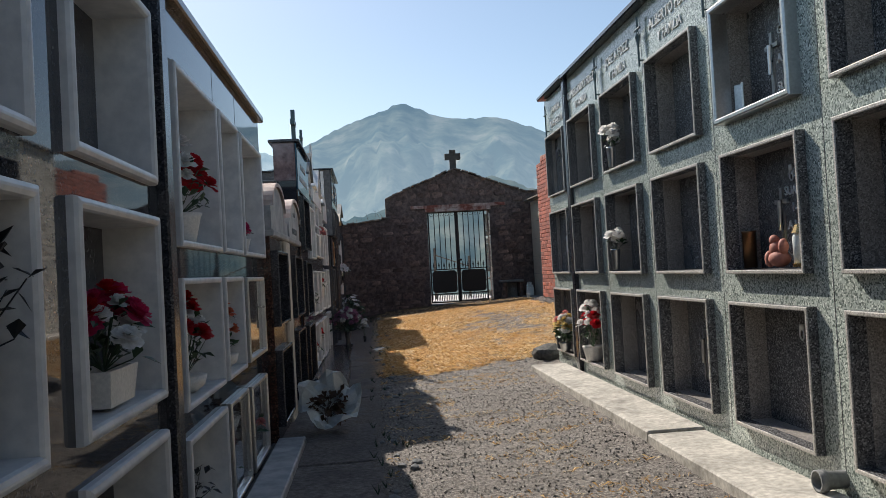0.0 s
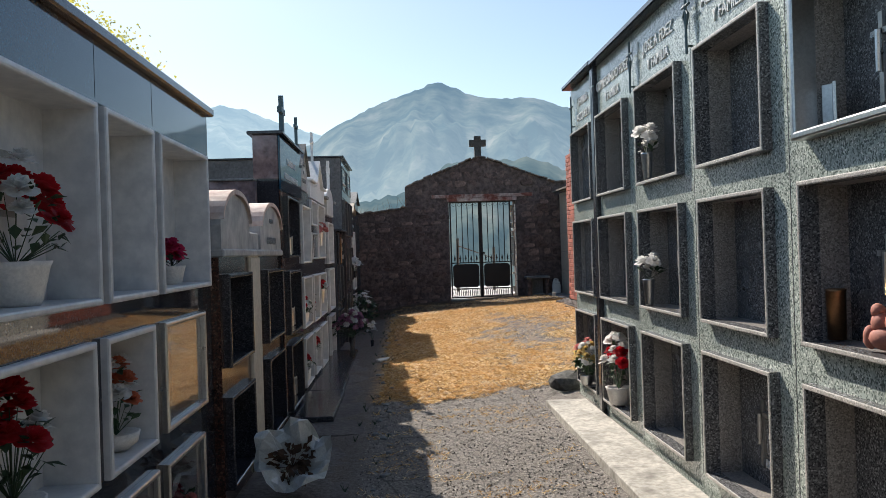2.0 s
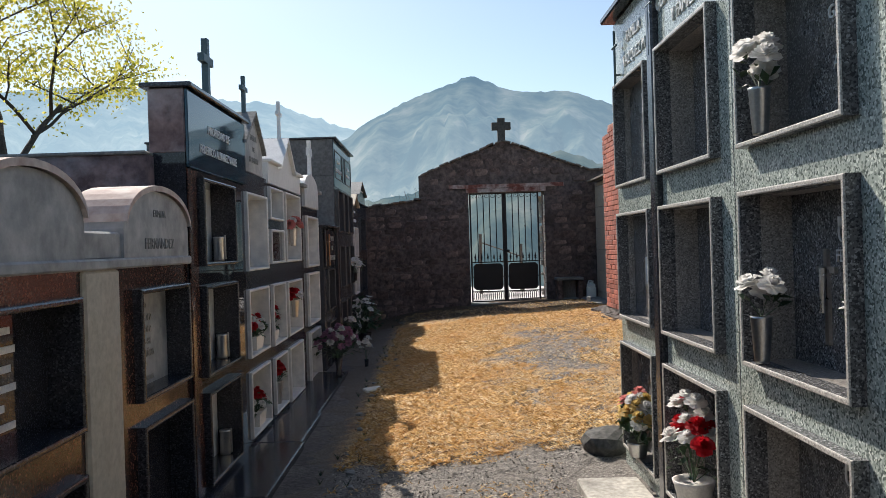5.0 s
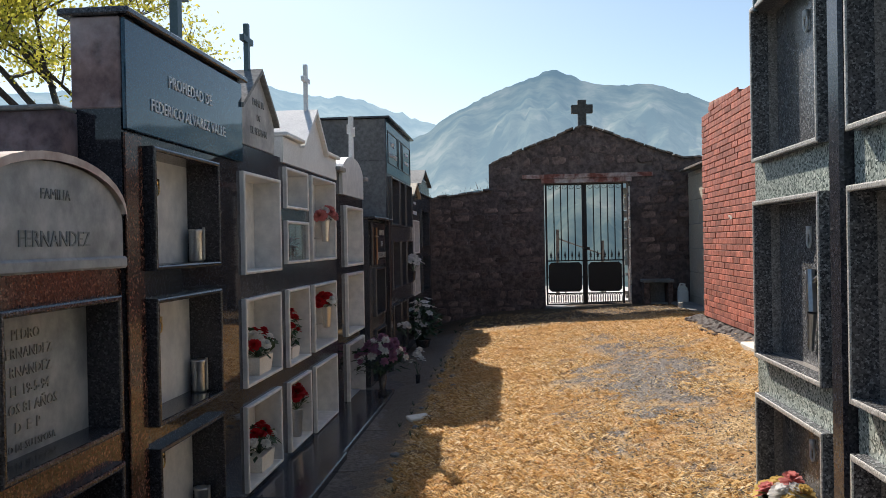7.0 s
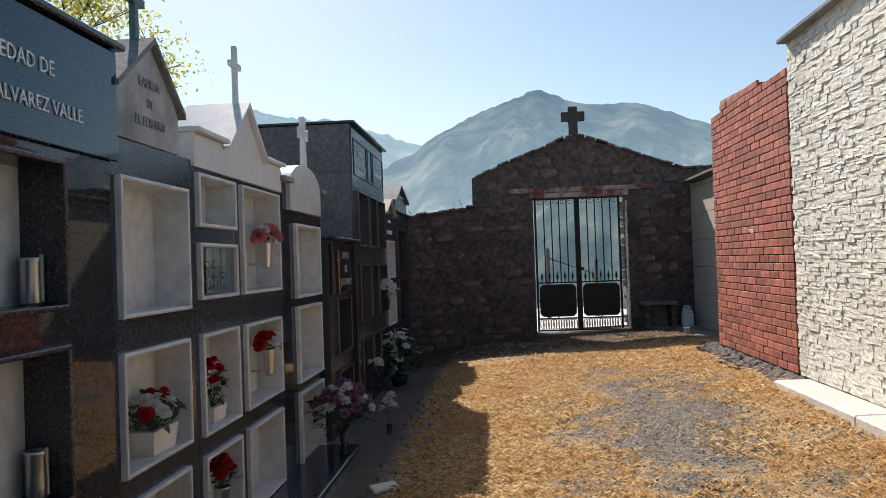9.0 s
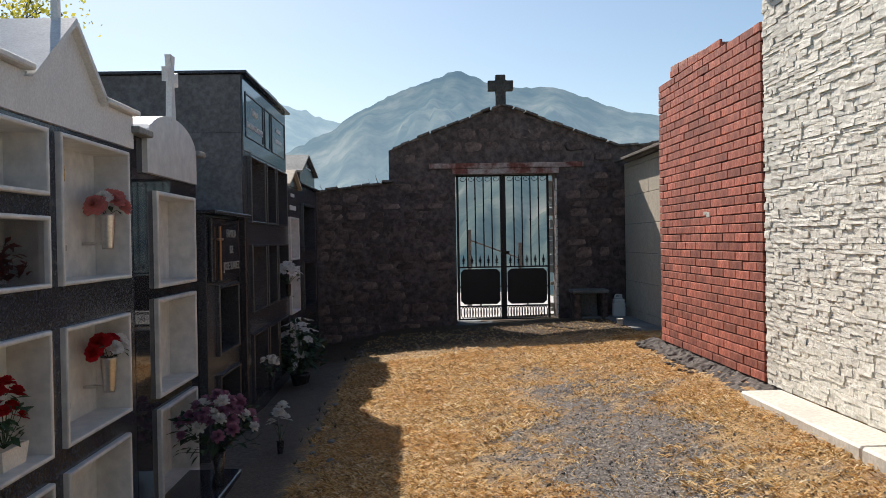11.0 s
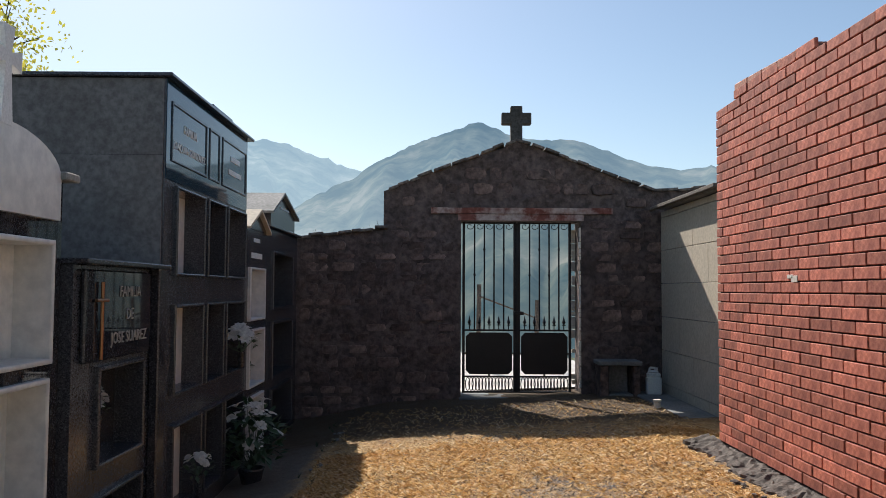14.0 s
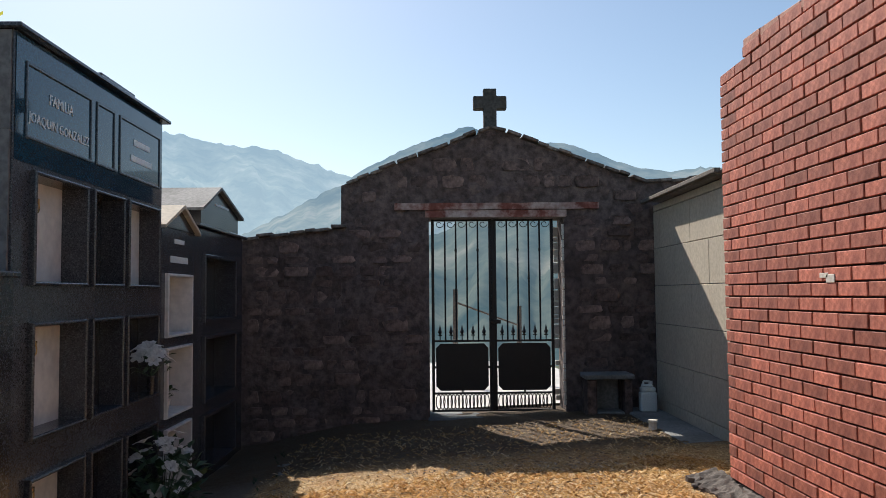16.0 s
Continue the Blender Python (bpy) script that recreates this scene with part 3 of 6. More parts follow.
# ---- right-hand tomb block ----
def right_block():
    fr = Front(1.83, -1)
    rows = [(0.665, 1.275), (1.412, 2.008), (2.155, 2.745)]
    tomb = thing("granite_niche_block", (2.4, 3.0, 0.5), "long grey-green speckled granite block of burial niches", "tomb")
    tomb.location = (0, 0, 0)
    cols = [(3.25 + 1.007 * k, 3.99 + 1.007 * k) for k in range(-5, 4)]
    holes = [(a + 0.015, b - 0.015, c + 0.015, d - 0.015) for a, b in cols for c, d in rows]
    part("body", body_with_holes(fr, -3.0, 7.06, 0.3, 3.12, holes, 1.6), GREEN_GRANITE, tomb)
    for i, (a, b) in enumerate(cols):
        for j, (c, d) in enumerate(rows):
            metal = i == 5 and j == 2
            # Frame sides take the dark granite: the shade on them put into colour.
            niche(fr, tomb, a, b, c, d, STEEL if metal else PALE_GRANITE, LINING_GRANITE, DARK_GRANITE, 0.15, 0.03 if metal else 0.018, 0.06 if metal else 0.045,
                  LETTER, False, "bright metal glazed frame" if metal else "", e=0.008 if metal else 0.004, rim_mat=None if metal else DARK_GRANITE)
    bm = fr.block(bmesh.new(), -1.65, 0.07, -3.0, 7.05, 3.12, 3.16, 0.008)
    part("cornice", bm, BLACK_SATIN, tomb)
    for a, b in cols:
        bm = fr.block(bmesh.new(), 0, 0.0012, b + 0.1295, b + 0.1325, 0.6, 3.12)
        part("joint_strip", bm, DARK_GRANITE, tomb)
        y = b + 0.10
        bm = bmesh.new()
        tube(bm, fr.p(0.03, y, 2.74), fr.p(0.03, y, 3.06), 0.007)
        tube(bm, fr.p(0.03, y - 0.05, 2.98), fr.p(0.03, y + 0.05, 2.98), 0.007)
        for s in (-1, 1):
            tube(bm, fr.p(0.03, y, 2.86), fr.p(0.03, y + s * 0.035, 2.93), 0.006)
            tube(bm, fr.p(0.0, y, 2.78), fr.p(0.03, y, 2.78), 0.005)
            tube(bm, fr.p(0.03, y + s * 0.035, 2.93), fr.p(0.03, y + s * 0.012, 2.955), 0.006)
        part("metal_cross", bm, PATINA, tomb, "thin dark metal cross with a twisted figure")
    for k, (l1, l2) in {5: ("JOSE ALBERTO FDEZ", "Y FAMILIA"), 6: ("ALBERTO FDEZ", "Y FAMILIA"), 7: ("JOSE A FDEZ", "Y FAMILIA"), 8: ("GUMERSINDO FDEZ", "Y FAMILIA")}.items():
        y = (cols[k][0] + cols[k][1]) / 2
        if k == 5:
            continue
        lettering("raised_letters", l1, 0.095, fr.p(0.002, y, 2.93), FACE_RIGHT, LETTER, tomb, 0.006)
        lettering("raised_letters", l2, 0.085, fr.p(0.002, y, 2.82), FACE_RIGHT, LETTER, tomb, 0.006)

    def words(col, row, lines, size=0.055, mat=LETTER, start=0.16, shift=-0.06):
        a, b = cols[col]
        c, d = rows[row]
        for q, text in enumerate(lines):
            lettering("raised_letters", text, size, fr.p(-0.135, (a + b) / 2 + shift, d - start - q * (d - c - 0.2) / max(len(lines), 5)), FACE_RIGHT, mat, tomb, 0.003)
    words(5, 2, ["JOSE A", "GARCIA", "1-2-20", "A LOS 78", "D E P", "SUS HIJOS"], 0.06)
    words(5, 1, ["ADOR", "SUAREZ A", "1-1-20", "A LOS 50", "D E P"], 0.06)
    words(7, 2, ["Mª ASUN", "GARCIA", "F 1", "A LOS", "D"], 0.06)
    words(7, 1, ["JOSE", "FERNAN", "", "D", ""], 0.055)
    words(6, 0, ["ALBE", "FDEZ", "F EL 22", "A LOS 73", "D", "RDO DE SU"], 0.055)

    def crucifix(col, row, size=0.3):
        a, b = cols[col]
        c, d = rows[row]
        y, z = (a + b) / 2 + 0.1, d - 0.2
        bm = bmesh.new()
        fr.block(bm, -0.138, -0.126, y - 0.012, y + 0.012, z - size, z)
        fr.block(bm, -0.138, -0.126, y - 0.06, y + 0.06, z - 0.075, z - 0.055)
        tube(bm, fr.p(-0.118, y, z - 0.06), fr.p(-0.115, y, z - 0.2), 0.012, 0.008)
        part("crucifix", bm, STEEL, tomb, "small pale metal crucifix")
    for col, row in ((5, 2), (5, 1), (6, 0), (7, 1)):
        crucifix(col, row)
    # the narrower end unit beyond a dark pilaster
    tomb2 = thing("granite_end_tomb", (0, 0, 0), "narrow grey-green granite tomb with three stacked niches", "tomb")
    end = [(7.245, 7.93, c, d) for c, d in rows]
    part("body", body_with_holes(fr, 7.165, 8.0, 0.3, 3.12, [(a + 0.015, b - 0.015, c + 0.015, d - 0.015) for a, b, c, d in end], 1.6), GREEN_GRANITE, tomb2)
    for a, b, c, d in end:
        # Darker rims again stand in for shade on the frame sides.
        niche(fr, tomb2, a, b, c, d, PALE_GRANITE, LINING_GRANITE, DARK_GRANITE, 0.075, 0.017, 0.035, LETTER, e=0.004, rim_mat=DARK_GRANITE)
    part("pilaster", fr.block(bmesh.new(), -1.6, 0.035, 7.066, 7.16, 0.3, 3.13, 0.01), BLACK_SATIN, tomb2)
    part("cornice", fr.block(bmesh.new(), -1.65, 0.07, 7.06, 8.04, 3.132, 3.17, 0.008), BLACK_SATIN, tomb2)
    bm = bmesh.new()
    tube(bm, fr.p(0.03, 7.86, 2.72), fr.p(0.03, 7.86, 3.05), 0.007)
    tube(bm, fr.p(0.03, 7.81, 2.96), fr.p(0.03, 7.91, 2.96), 0.007)
    tube(bm, fr.p(0.0, 7.86, 2.8), fr.p(0.03, 7.86, 2.8), 0.006)
    part("metal_cross", bm, PATINA, tomb2)
    lettering("raised_letters", "FAMILIA", 0.085, fr.p(0.002, 7.52, 2.94), FACE_RIGHT, LETTER, tomb2, 0.006)
    lettering("raised_letters", "VAZQUEZ M", 0.085, fr.p(0.002, 7.52, 2.82), FACE_RIGHT, LETTER, tomb2, 0.006)
    bm = bmesh.new()
    y, z = 7.5, 1.82
    fr.block(bm, -0.062, -0.048, y - 0.014, y + 0.014, z - 0.37, z)
    fr.block(bm, -0.062, -0.048, y - 0.085, y + 0.085, z - 0.11, z - 0.083)
    part("crucifix", bm, DARK_GRANITE, tomb2)
    bm = bmesh.new()
    tube(bm, fr.p(-0.035, y + 0.012, z - 0.06), fr.p(-0.03, y - 0.012, z - 0.2), 0.016, 0.018)
    tube(bm, fr.p(-0.03, y - 0.012, z - 0.2), fr.p(-0.035, y + 0.02, z - 0.33), 0.017, 0.009)
    for s in (-1, 1):
        tube(bm, fr.p(-0.037, y, z - 0.1), fr.p(-0.042, y + s * 0.075, z - 0.07), 0.009, 0.006)
    part("crucifix_figure", bm, STEEL, tomb2, "pale silver figure on the crucifix")
    for q, text in enumerate(("LEO", "VAZ", "FER", "1-2", "A 1 28", "D")):
        lettering("raised_letters", text, 0.055, fr.p(-0.06, 7.36, 1.86 - q * 0.075), FACE_RIGHT, LETTER, tomb2, 0.003)
    # the kerb slab along the foot of the block
    edge_y = [-3.0, -0.6, 1.9, 4.4, 7.62]
    slab = thing("kerb_slab", (0, 0, 0), "pale worn concrete step slab along the niche block", "kerb", kind="structure")
    for a, b in zip(edge_y, edge_y[1:]):
        z = 0.545 + 0.006 * a
        bm = bmesh.new()
        box(bm, (1.47, a + 0.001, 0.3), (1.80, b - 0.001, z), 0.008)
        part("slab", bm, KERB_STONE, slab)


right_block()


# ---- left-hand tombs, from the start of the lane to the gate ----
def left_first():
    fr = Front(-0.69, 1)
    rows = [(0.45, 1.045), (1.145, 1.738), (1.84, 2.42)]
    tomb = thing("black_granite_tomb", (0, 0, 0), "polished black granite tomb with thick rounded white marble niche frames", "tomb")
    cols = [(2.03 - 0.98 * k, 2.79 - 0.98 * k) for k in range(4)]
    holes = [(a + 0.015, b - 0.015, c + 0.015, d - 0.015) for a, b in cols for c, d in rows]
    part("body", body_with_holes(fr, -2.0, 2.88, 0.2, 2.56, holes, 1.6), BLACK_GRANITE, tomb)
    for a, b in cols:
        for c, d in rows:
            niche(fr, tomb, a, b, c, d, MARBLE, MARBLE, BLACK_SATIN, 0.16, 0.034, 0.032, BRASS, e=0.014)
    part("roof_slab", fr.block(bmesh.new(), -1.7, 0.04, -2.0, 2.93, 2.56, 2.605, 0.008), BLACK_SATIN, tomb)


def left_second():
    fr = Front(-0.685, 1)
    tomb = thing("black_granite_tomb", (0, 0, 0), "polished black granite tomb with white marble and gilt metal niche frames", "tomb")
    N = [(3.08, 3.90, 1.65, 2.335, 0), (3.97, 4.53, 1.65, 2.335, 0), (4.61, 5.46, 1.65, 2.335, 0), (3.06, 3.83, 1.05, 1.535, 0), (3.93, 4.47, 1.05, 1.535, 0), (4.61, 5.31, 1.06, 1.53, 1),
         (3.06, 3.83, 0.46, 0.95, 0), (3.93, 4.47, 0.46, 0.945, 1), (4.60, 5.24, 0.46, 0.93, 1)]
    part("body", body_with_holes(fr, 2.985, 5.55, 0.2, 2.56, [(a + .015, b - .015, c + .015, d - .015) for a, b, c, d, _ in N], 1.6), BLACK_GRANITE, tomb)
    for a, b, c, d, metal in N:
        niche(fr, tomb, a, b, c, d, STEEL if metal else MARBLE, MARBLE, MARBLE, 0.16, 0.024 if metal else 0.025, 0.03, STEEL, bool(metal),
              "bright metal glazed frame" if metal else "")
    part("pilaster", fr.block(bmesh.new(), -1.6, 0.03, 2.885, 2.98, 0.2, 2.555, 0.008), BLACK_SATIN, tomb)
    part("fascia", fr.block(bmesh.new(), 0.001, 0.005, 2.985, 5.55, 2.345, 2.556), SKY_TINTED_GRANITE, tomb)
    for y in (3.94, 4.58):
        part("joint_strip", fr.block(bmesh.new(), 0.003, 0.006, y - 0.003, y + 0.003, 2.36, 2.555), BLACK_SATIN, tomb)
    part("roof_slab", fr.block(bmesh.new(), -1.7, 0.04, 2.935, 5.58, 2.56, 2.605, 0.008), BLACK_SATIN, tomb)
    d = -0.146
    for q, (text, s) in enumerate((("Manuel", .06), ("Perez", .06), ("Muniz", .05))):
        lettering("raised_letters", text, s, fr.p(d, 4.18, 2.12 - q * 0.08), FACE_LEFT, LETTER_DARK, tomb, 0.003)
    bm = bmesh.new()
    for q in range(3):
        fr.block(bm, d, d + 0.004, 4.98 - 0.02 * q, 5.17 + 0.02 * q, 2.06 - q * 0.07, 2.072 - q * 0.07)
        fr.block(bm, d, d + 0.004, 3.36 + 0.03 * q, 3.7 - 0.02 * q, 2.12 - q * 0.09, 2.14 - q * 0.09)
    tagged(part("engraved_lines", bm, LETTER_DIM, tomb), kind="stuff")


def arch_outline(y0, y1, z0, z1, k=16):
    c, r = (y0 + y1) / 2, (y1 - y0) / 2
    return [(y0, z0)] + [(c - r * math.cos(math.pi * i / k), z0 + (z1 - z0) * (0.42 + 0.58 * math.sin(math.pi * i / k))) for i in range(k + 1)] + [(y1, z0)]


def left_third():
    fr = Front(-0.64, 1)
    tomb = thing("arched_double_tomb", (0, 0, 0), "low dark granite tomb with painted red-brown reflections and two weathered white arched headstones", "tomb")
    N = [(5.62, 6.31, 1.19, 1.705), (5.62, 6.31, .52, 1.03), (6.92, 7.66, 1.18, 1.70), (6.92, 7.66, .5, 1.07)]
    part("body", body_with_holes(fr, 5.56, 7.74, 0.2, 1.80, [(a + .015, b - .015, c + .015, d - .015) for a, b, c, d in N], 1.2), RED_REFLECTION_GRANITE, tomb)
    for i, (a, b, c, d) in enumerate(N):
        # The third slab takes the darker marble for the shade in its recess.
        niche(fr, tomb, a, b, c, d, BLACK_SATIN, BLACK_SATIN, MARBLE_OLD if i == 2 else BLACK_GRANITE, 0.10, 0.025, 0.045)
    part("pillar", fr.block(bmesh.new(), -0.3, 0.02, 6.38, 6.73, 0.2, 1.80, 0.012), CONCRETE_PALE, tomb, "pale worn concrete pillar")
    part("band", fr.block(bmesh.new(), -0.30, 0.03, 5.56, 7.74, 1.80, 1.845, 0.008), MARBLE_OLD, tomb)
    for a, b in ((5.50, 6.40), (6.80, 7.73)):
        bm = prism(bmesh.new(), arch_outline(max(a, 5.565), b, 1.84, 2.165), fr.at - 0.2, fr.at + 0.015)
        part("arched_headstone", bm, MARBLE_OLD, tomb)
        bm = bmesh.new()
        o = arch_outline(max(a, 5.565), b, 1.84, 2.165)[1:-1]
        verts = [[bm.verts.new((x, y, z + dz)) for y, z in o] for x, dz in ((fr.at - 0.24, 0.002), (fr.at - 0.24, 0.03), (fr.at + 0.035, 0.03), (fr.at + 0.035, 0.002))]
        for r0, r1 in zip(verts, verts[1:]):
            for i in range(len(o) - 1):
                bm.faces.new((r0[i], r0[i + 1], r1[i + 1], r1[i]))
        part("arch_moulding", bm, ARCH_PLASTER, tomb, "pinkish peeling plaster arch top")
    part("infill", fr.block(bmesh.new(), -0.18, 0.0, 6.39, 6.81, 1.84, 1.96, 0.01), MARBLE_OLD, tomb)
    lettering("raised_letters", "FAMILIA", 0.05, fr.p(0.016, 7.27, 2.04), FACE_LEFT, CONCRETE, tomb, 0.003)
    lettering("raised_letters", "FERNANDEZ", 0.075, fr.p(0.016, 7.27, 1.885), FACE_LEFT, CONCRETE, tomb, 0.003)
    for q, text in enumerate(("PEDRO", "HERNANDEZ", "FERNANDEZ", "F EL 19-5-94", "A LOS 81 AÑOS", "D  E  P", "RDO DE SU ESPOSA")):
        lettering("raised_letters", text, 0.05 if q != 6 else 0.036, fr.p(-0.086, 7.25, 1.585 - q * 0.06), FACE_LEFT, LETTER_DIM, tomb, 0.003)
    bm = bmesh.new()
    for q, wdt in enumerate((.2, .26, .2, .26, .1, .24)):
        fr.block(bm, -0.088, -0.084, 5.86 - wdt / 2 + .05, 5.86 + wdt / 2 + .05, 1.60 - q * 0.065, 1.625 - q * 0.065)
    tagged(part("engraved_lines", bm, LETTER, tomb), kind="stuff")
    wall = thing("rear_wall", (0, 0, 0), "rough old plastered wall with rust-brown stains", "wall", kind="structure")
    part("roof", boxed((-3.2, 5.565, 1.76), (fr.at - 0.205, 7.6, 1.835), 0.01), CONCRETE, tomb)
    bm = boxed((-4.0, 7.62, 0.2), (-0.80, 7.735, 2.40))
    bmesh.ops.subdivide_edges(bm, edges=bm.edges[:], cuts=14, use_grid_fill=True)
    for v in bm.verts:
        v.co += Vector((1, 0.2, 0.7)) * 0.012 * noise.noise(v.co * 3.3) if v.co.z > 0.4 else Vector()
    part("plaster", bm, PLASTER_OLD, wall, smooth=True)
    part("coping", boxed((-4.0, 7.60, 2.402), (-0.80, 7.737, 2.42), 0.006), CONCRETE, wall)


def cross_mesh(c, h, w, t, flare=0.0, along='y'):
    """A standing cross: c is the foot's centre, h its height, w its span, t its thickness."""
    bm = bmesh.new()
    x, y, z = c
    a = h * 0.68
    o = [(-t / 2 - flare, 0), (-t / 2, a - t / 2), (-w / 2, a - t / 2 - flare), (-w / 2, a + t / 2 + flare), (-t / 2, a + t / 2), (-t / 2 - flare, h), (t / 2 + flare, h), (t / 2, a + t / 2),
         (w / 2, a + t / 2 + flare), (w / 2, a - t / 2 - flare), (t / 2, a - t / 2), (t / 2 + flare, 0)]
    if along == 'y':
        prism(bm, [(y + p, z + q) for p, q in o], x - t * 0.4, x + t * 0.4)
    else:
        va = [bm.verts.new((x + p, y - t * 0.4, z + q)) for p, q in o]
        vb = [bm.verts.new((x + p, y + t * 0.4, z + q)) for p, q in o]
        bm.faces.new(va)
        bm.faces.new(vb[::-1])
        for i in range(12):
            bm.faces.new((va[i], va[(i + 1) % 12], vb[(i + 1) % 12], vb[i]))
        bmesh.ops.recalc_face_normals(bm, faces=bm.faces[:])
    return bm


def left_tower():
    fr = Front(-0.63, 1)
    tomb = thing("tall_granite_tomb", (0, 0, 0), "tall dark granite tomb with a sky-tinted lettered parapet and three niches", "tomb")
    N = [(7.93, 8.68, 1.78, 2.295), (7.93, 8.68, 1.135, 1.665), (7.93, 8.68, .5, 1.045)]
    part("body", body_with_holes(fr, 7.745, 9.085, 0.2, 2.42, [(a + .015, b - .015, c + .015, d - .015) for a, b, c, d in N], 1.5), BLACK_GRANITE, tomb)
    for a, b, c, d in N:
        niche(fr, tomb, a, b, c, d, BLACK_SATIN, BLACK_SATIN, MARBLE, 0.13, 0.022, 0.05, BRASS)
    part("parapet", fr.block(bmesh.new(), -0.2, 0.0, 7.745, 9.12, 2.42, 2.78, 0.006), PLASTER_OLD, tomb)
    part("fascia", fr.block(bmesh.new(), 0.002, 0.02, 7.75, 9.115, 2.34, 2.775, 0.004), SKY_TINTED_GRANITE, tomb)
    part("red_pier", fr.block(bmesh.new(), 0.002, 0.012, 7.75, 7.9, 0.4, 2.33, 0.003), RED_REFLECTION_GRANITE, tomb, "granite pier with a red-brown reflection painted in")
    part("coping", fr.block(bmesh.new(), -0.24, 0.05, 7.72, 9.14, 2.782, 2.81, 0.006), BLACK_SATIN, tomb)
    lettering("raised_letters", "PROPIEDAD DE", 0.074, fr.p(0.021, 8.40, 2.575), FACE_LEFT, LETTER, tomb, 0.004)
    lettering("raised_letters", "FEDERICO ALVAREZ VALLE", 0.072, fr.p(0.021, 8.40, 2.445), FACE_LEFT, LETTER, tomb, 0.004)
    part("roof_cross", cross_mesh((-0.685, 8.42, 2.8), 0.42, 0.22, 0.05), PATINA, tomb, "grey metal cross on the parapet")


def left_pediment():
    fr = Front(-0.635, 1)
    tomb = thing("gabled_granite_tomb", (0, 0, 0), "speckled blue-grey granite tomb under a weathered stone gable", "tomb")
    N = [(9.12, 9.83, 1.715, 2.295), (9.11, 9.80, 1.08, 1.58), (9.1, 9.77, .5, .98)]
    part("body", body_with_holes(fr, 9.09, 9.93, 0.2, 2.45, [(a + .015, b - .015, c + .015, d - .015) for a, b, c, d in N], 1.5), BLUE_GRANITE, tomb)
    for a, b, c, d in N:
        niche(fr, tomb, a, b, c, d, MARBLE, MARBLE, MARBLE, 0.16, 0.02, 0.03, BRASS)
    bm = prism(bmesh.new(), [(9.13, 2.452), (9.13, 2.66), (9.2, 2.70), (9.46, 2.90), (9.72, 2.68), (9.76, 2.62), (9.76, 2.452)], fr.at - 0.16, fr.at + 0.01)
    part("gable", bm, MARBLE_OLD, tomb, "weathered grey marble gable with engraved letters")
    bm = prism(bmesh.new(), [(9.1, 2.672), (9.46, 2.93), (9.79, 2.648), (9.79, 2.622), (9.46, 2.902), (9.1, 2.645)], fr.at - 0.2, fr.at + 0.04)
    part("gable_coping", bm, CONCRETE, tomb)
    for q, (text, s) in enumerate((("FAMILIA", .06), ("DE", .055), ("EL FERNAN", .06))):
        lettering("engraved_letters", text, s, fr.p(0.011, 9.45, 2.70 - q * 0.085), FACE_LEFT, CONCRETE, tomb, 0.003)
    part("roof_cross", cross_mesh((-0.69, 9.46, 2.9), 0.30, 0.17, 0.035), PATINA, tomb)


def left_white():
    fr = Front(-0.635, 1)
    tomb = thing("white_gabled_tomb", (0, 0, 0), "granite tomb with marble niches under a white gable and cross", "tomb")
    N = [(9.97, 10.54, 2.12, 2.395), (9.97, 10.54, 1.75, 2.04), (9.97, 10.53, 1.065, 1.58), (9.97, 10.53, .5, .965),
         (10.65, 11.45, 1.75, 2.395), (10.66, 11.42, 1.07, 1.575), (10.66, 11.40, .47, .965)]
    part("body", body_with_holes(fr, 9.935, 11.55, 0.2, 2.42, [(a + .015, b - .015, c + .015, d - .015) for a, b, c, d in N], 1.5), BLUE_GRANITE, tomb)
    for i, (a, b, c, d) in enumerate(N):
        niche(fr, tomb, a, b, c, d, MARBLE, MARBLE, MARBLE, 0.16, 0.02, 0.03, BRASS if i != 1 else None, i == 1)
    bm = prism(bmesh.new(), [(9.94, 2.422), (9.94, 2.59), (10.42, 2.59), (10.78, 2.87), (11.08, 2.62), (11.08, 2.59), (11.55, 2.59), (11.55, 2.422)], fr.at - 0.3, fr.at + 0.015)
    part("gable", bm, WHITE_PAINT, tomb, "white painted gable")
    bm = prism(bmesh.new(), [(10.36, 2.565), (10.78, 2.90), (11.12, 2.61), (11.12, 2.575), (10.78, 2.868), (10.43, 2.592)], fr.at - 0.34, fr.at + 0.05)
    part("gable_coping", bm, WHITE_PAINT, tomb)
    for a, b in ((9.94, 10.40), (11.09, 11.57)):
        part("side_coping", fr.block(bmesh.new(), -0.34, 0.05, a, b, 2.594, 2.622, 0.006), WHITE_PAINT, tomb)
    part("roof_cross", cross_mesh((-0.675, 10.78, 2.88), 0.36, 0.17, 0.035), WHITE_PAINT, tomb, "slim white cross")
    for q, wdt in enumerate((.2, .25, .12, .1, .3)):
        for z in (2.16, 1.42):
            part("lettered_line", fr.block(bmesh.new(), -0.147, -0.142, 10.93 - wdt / 2, 10.93 + wdt / 2, z - q * 0.066, z - q * 0.066 + 0.026), LETTER_DIM, tomb)


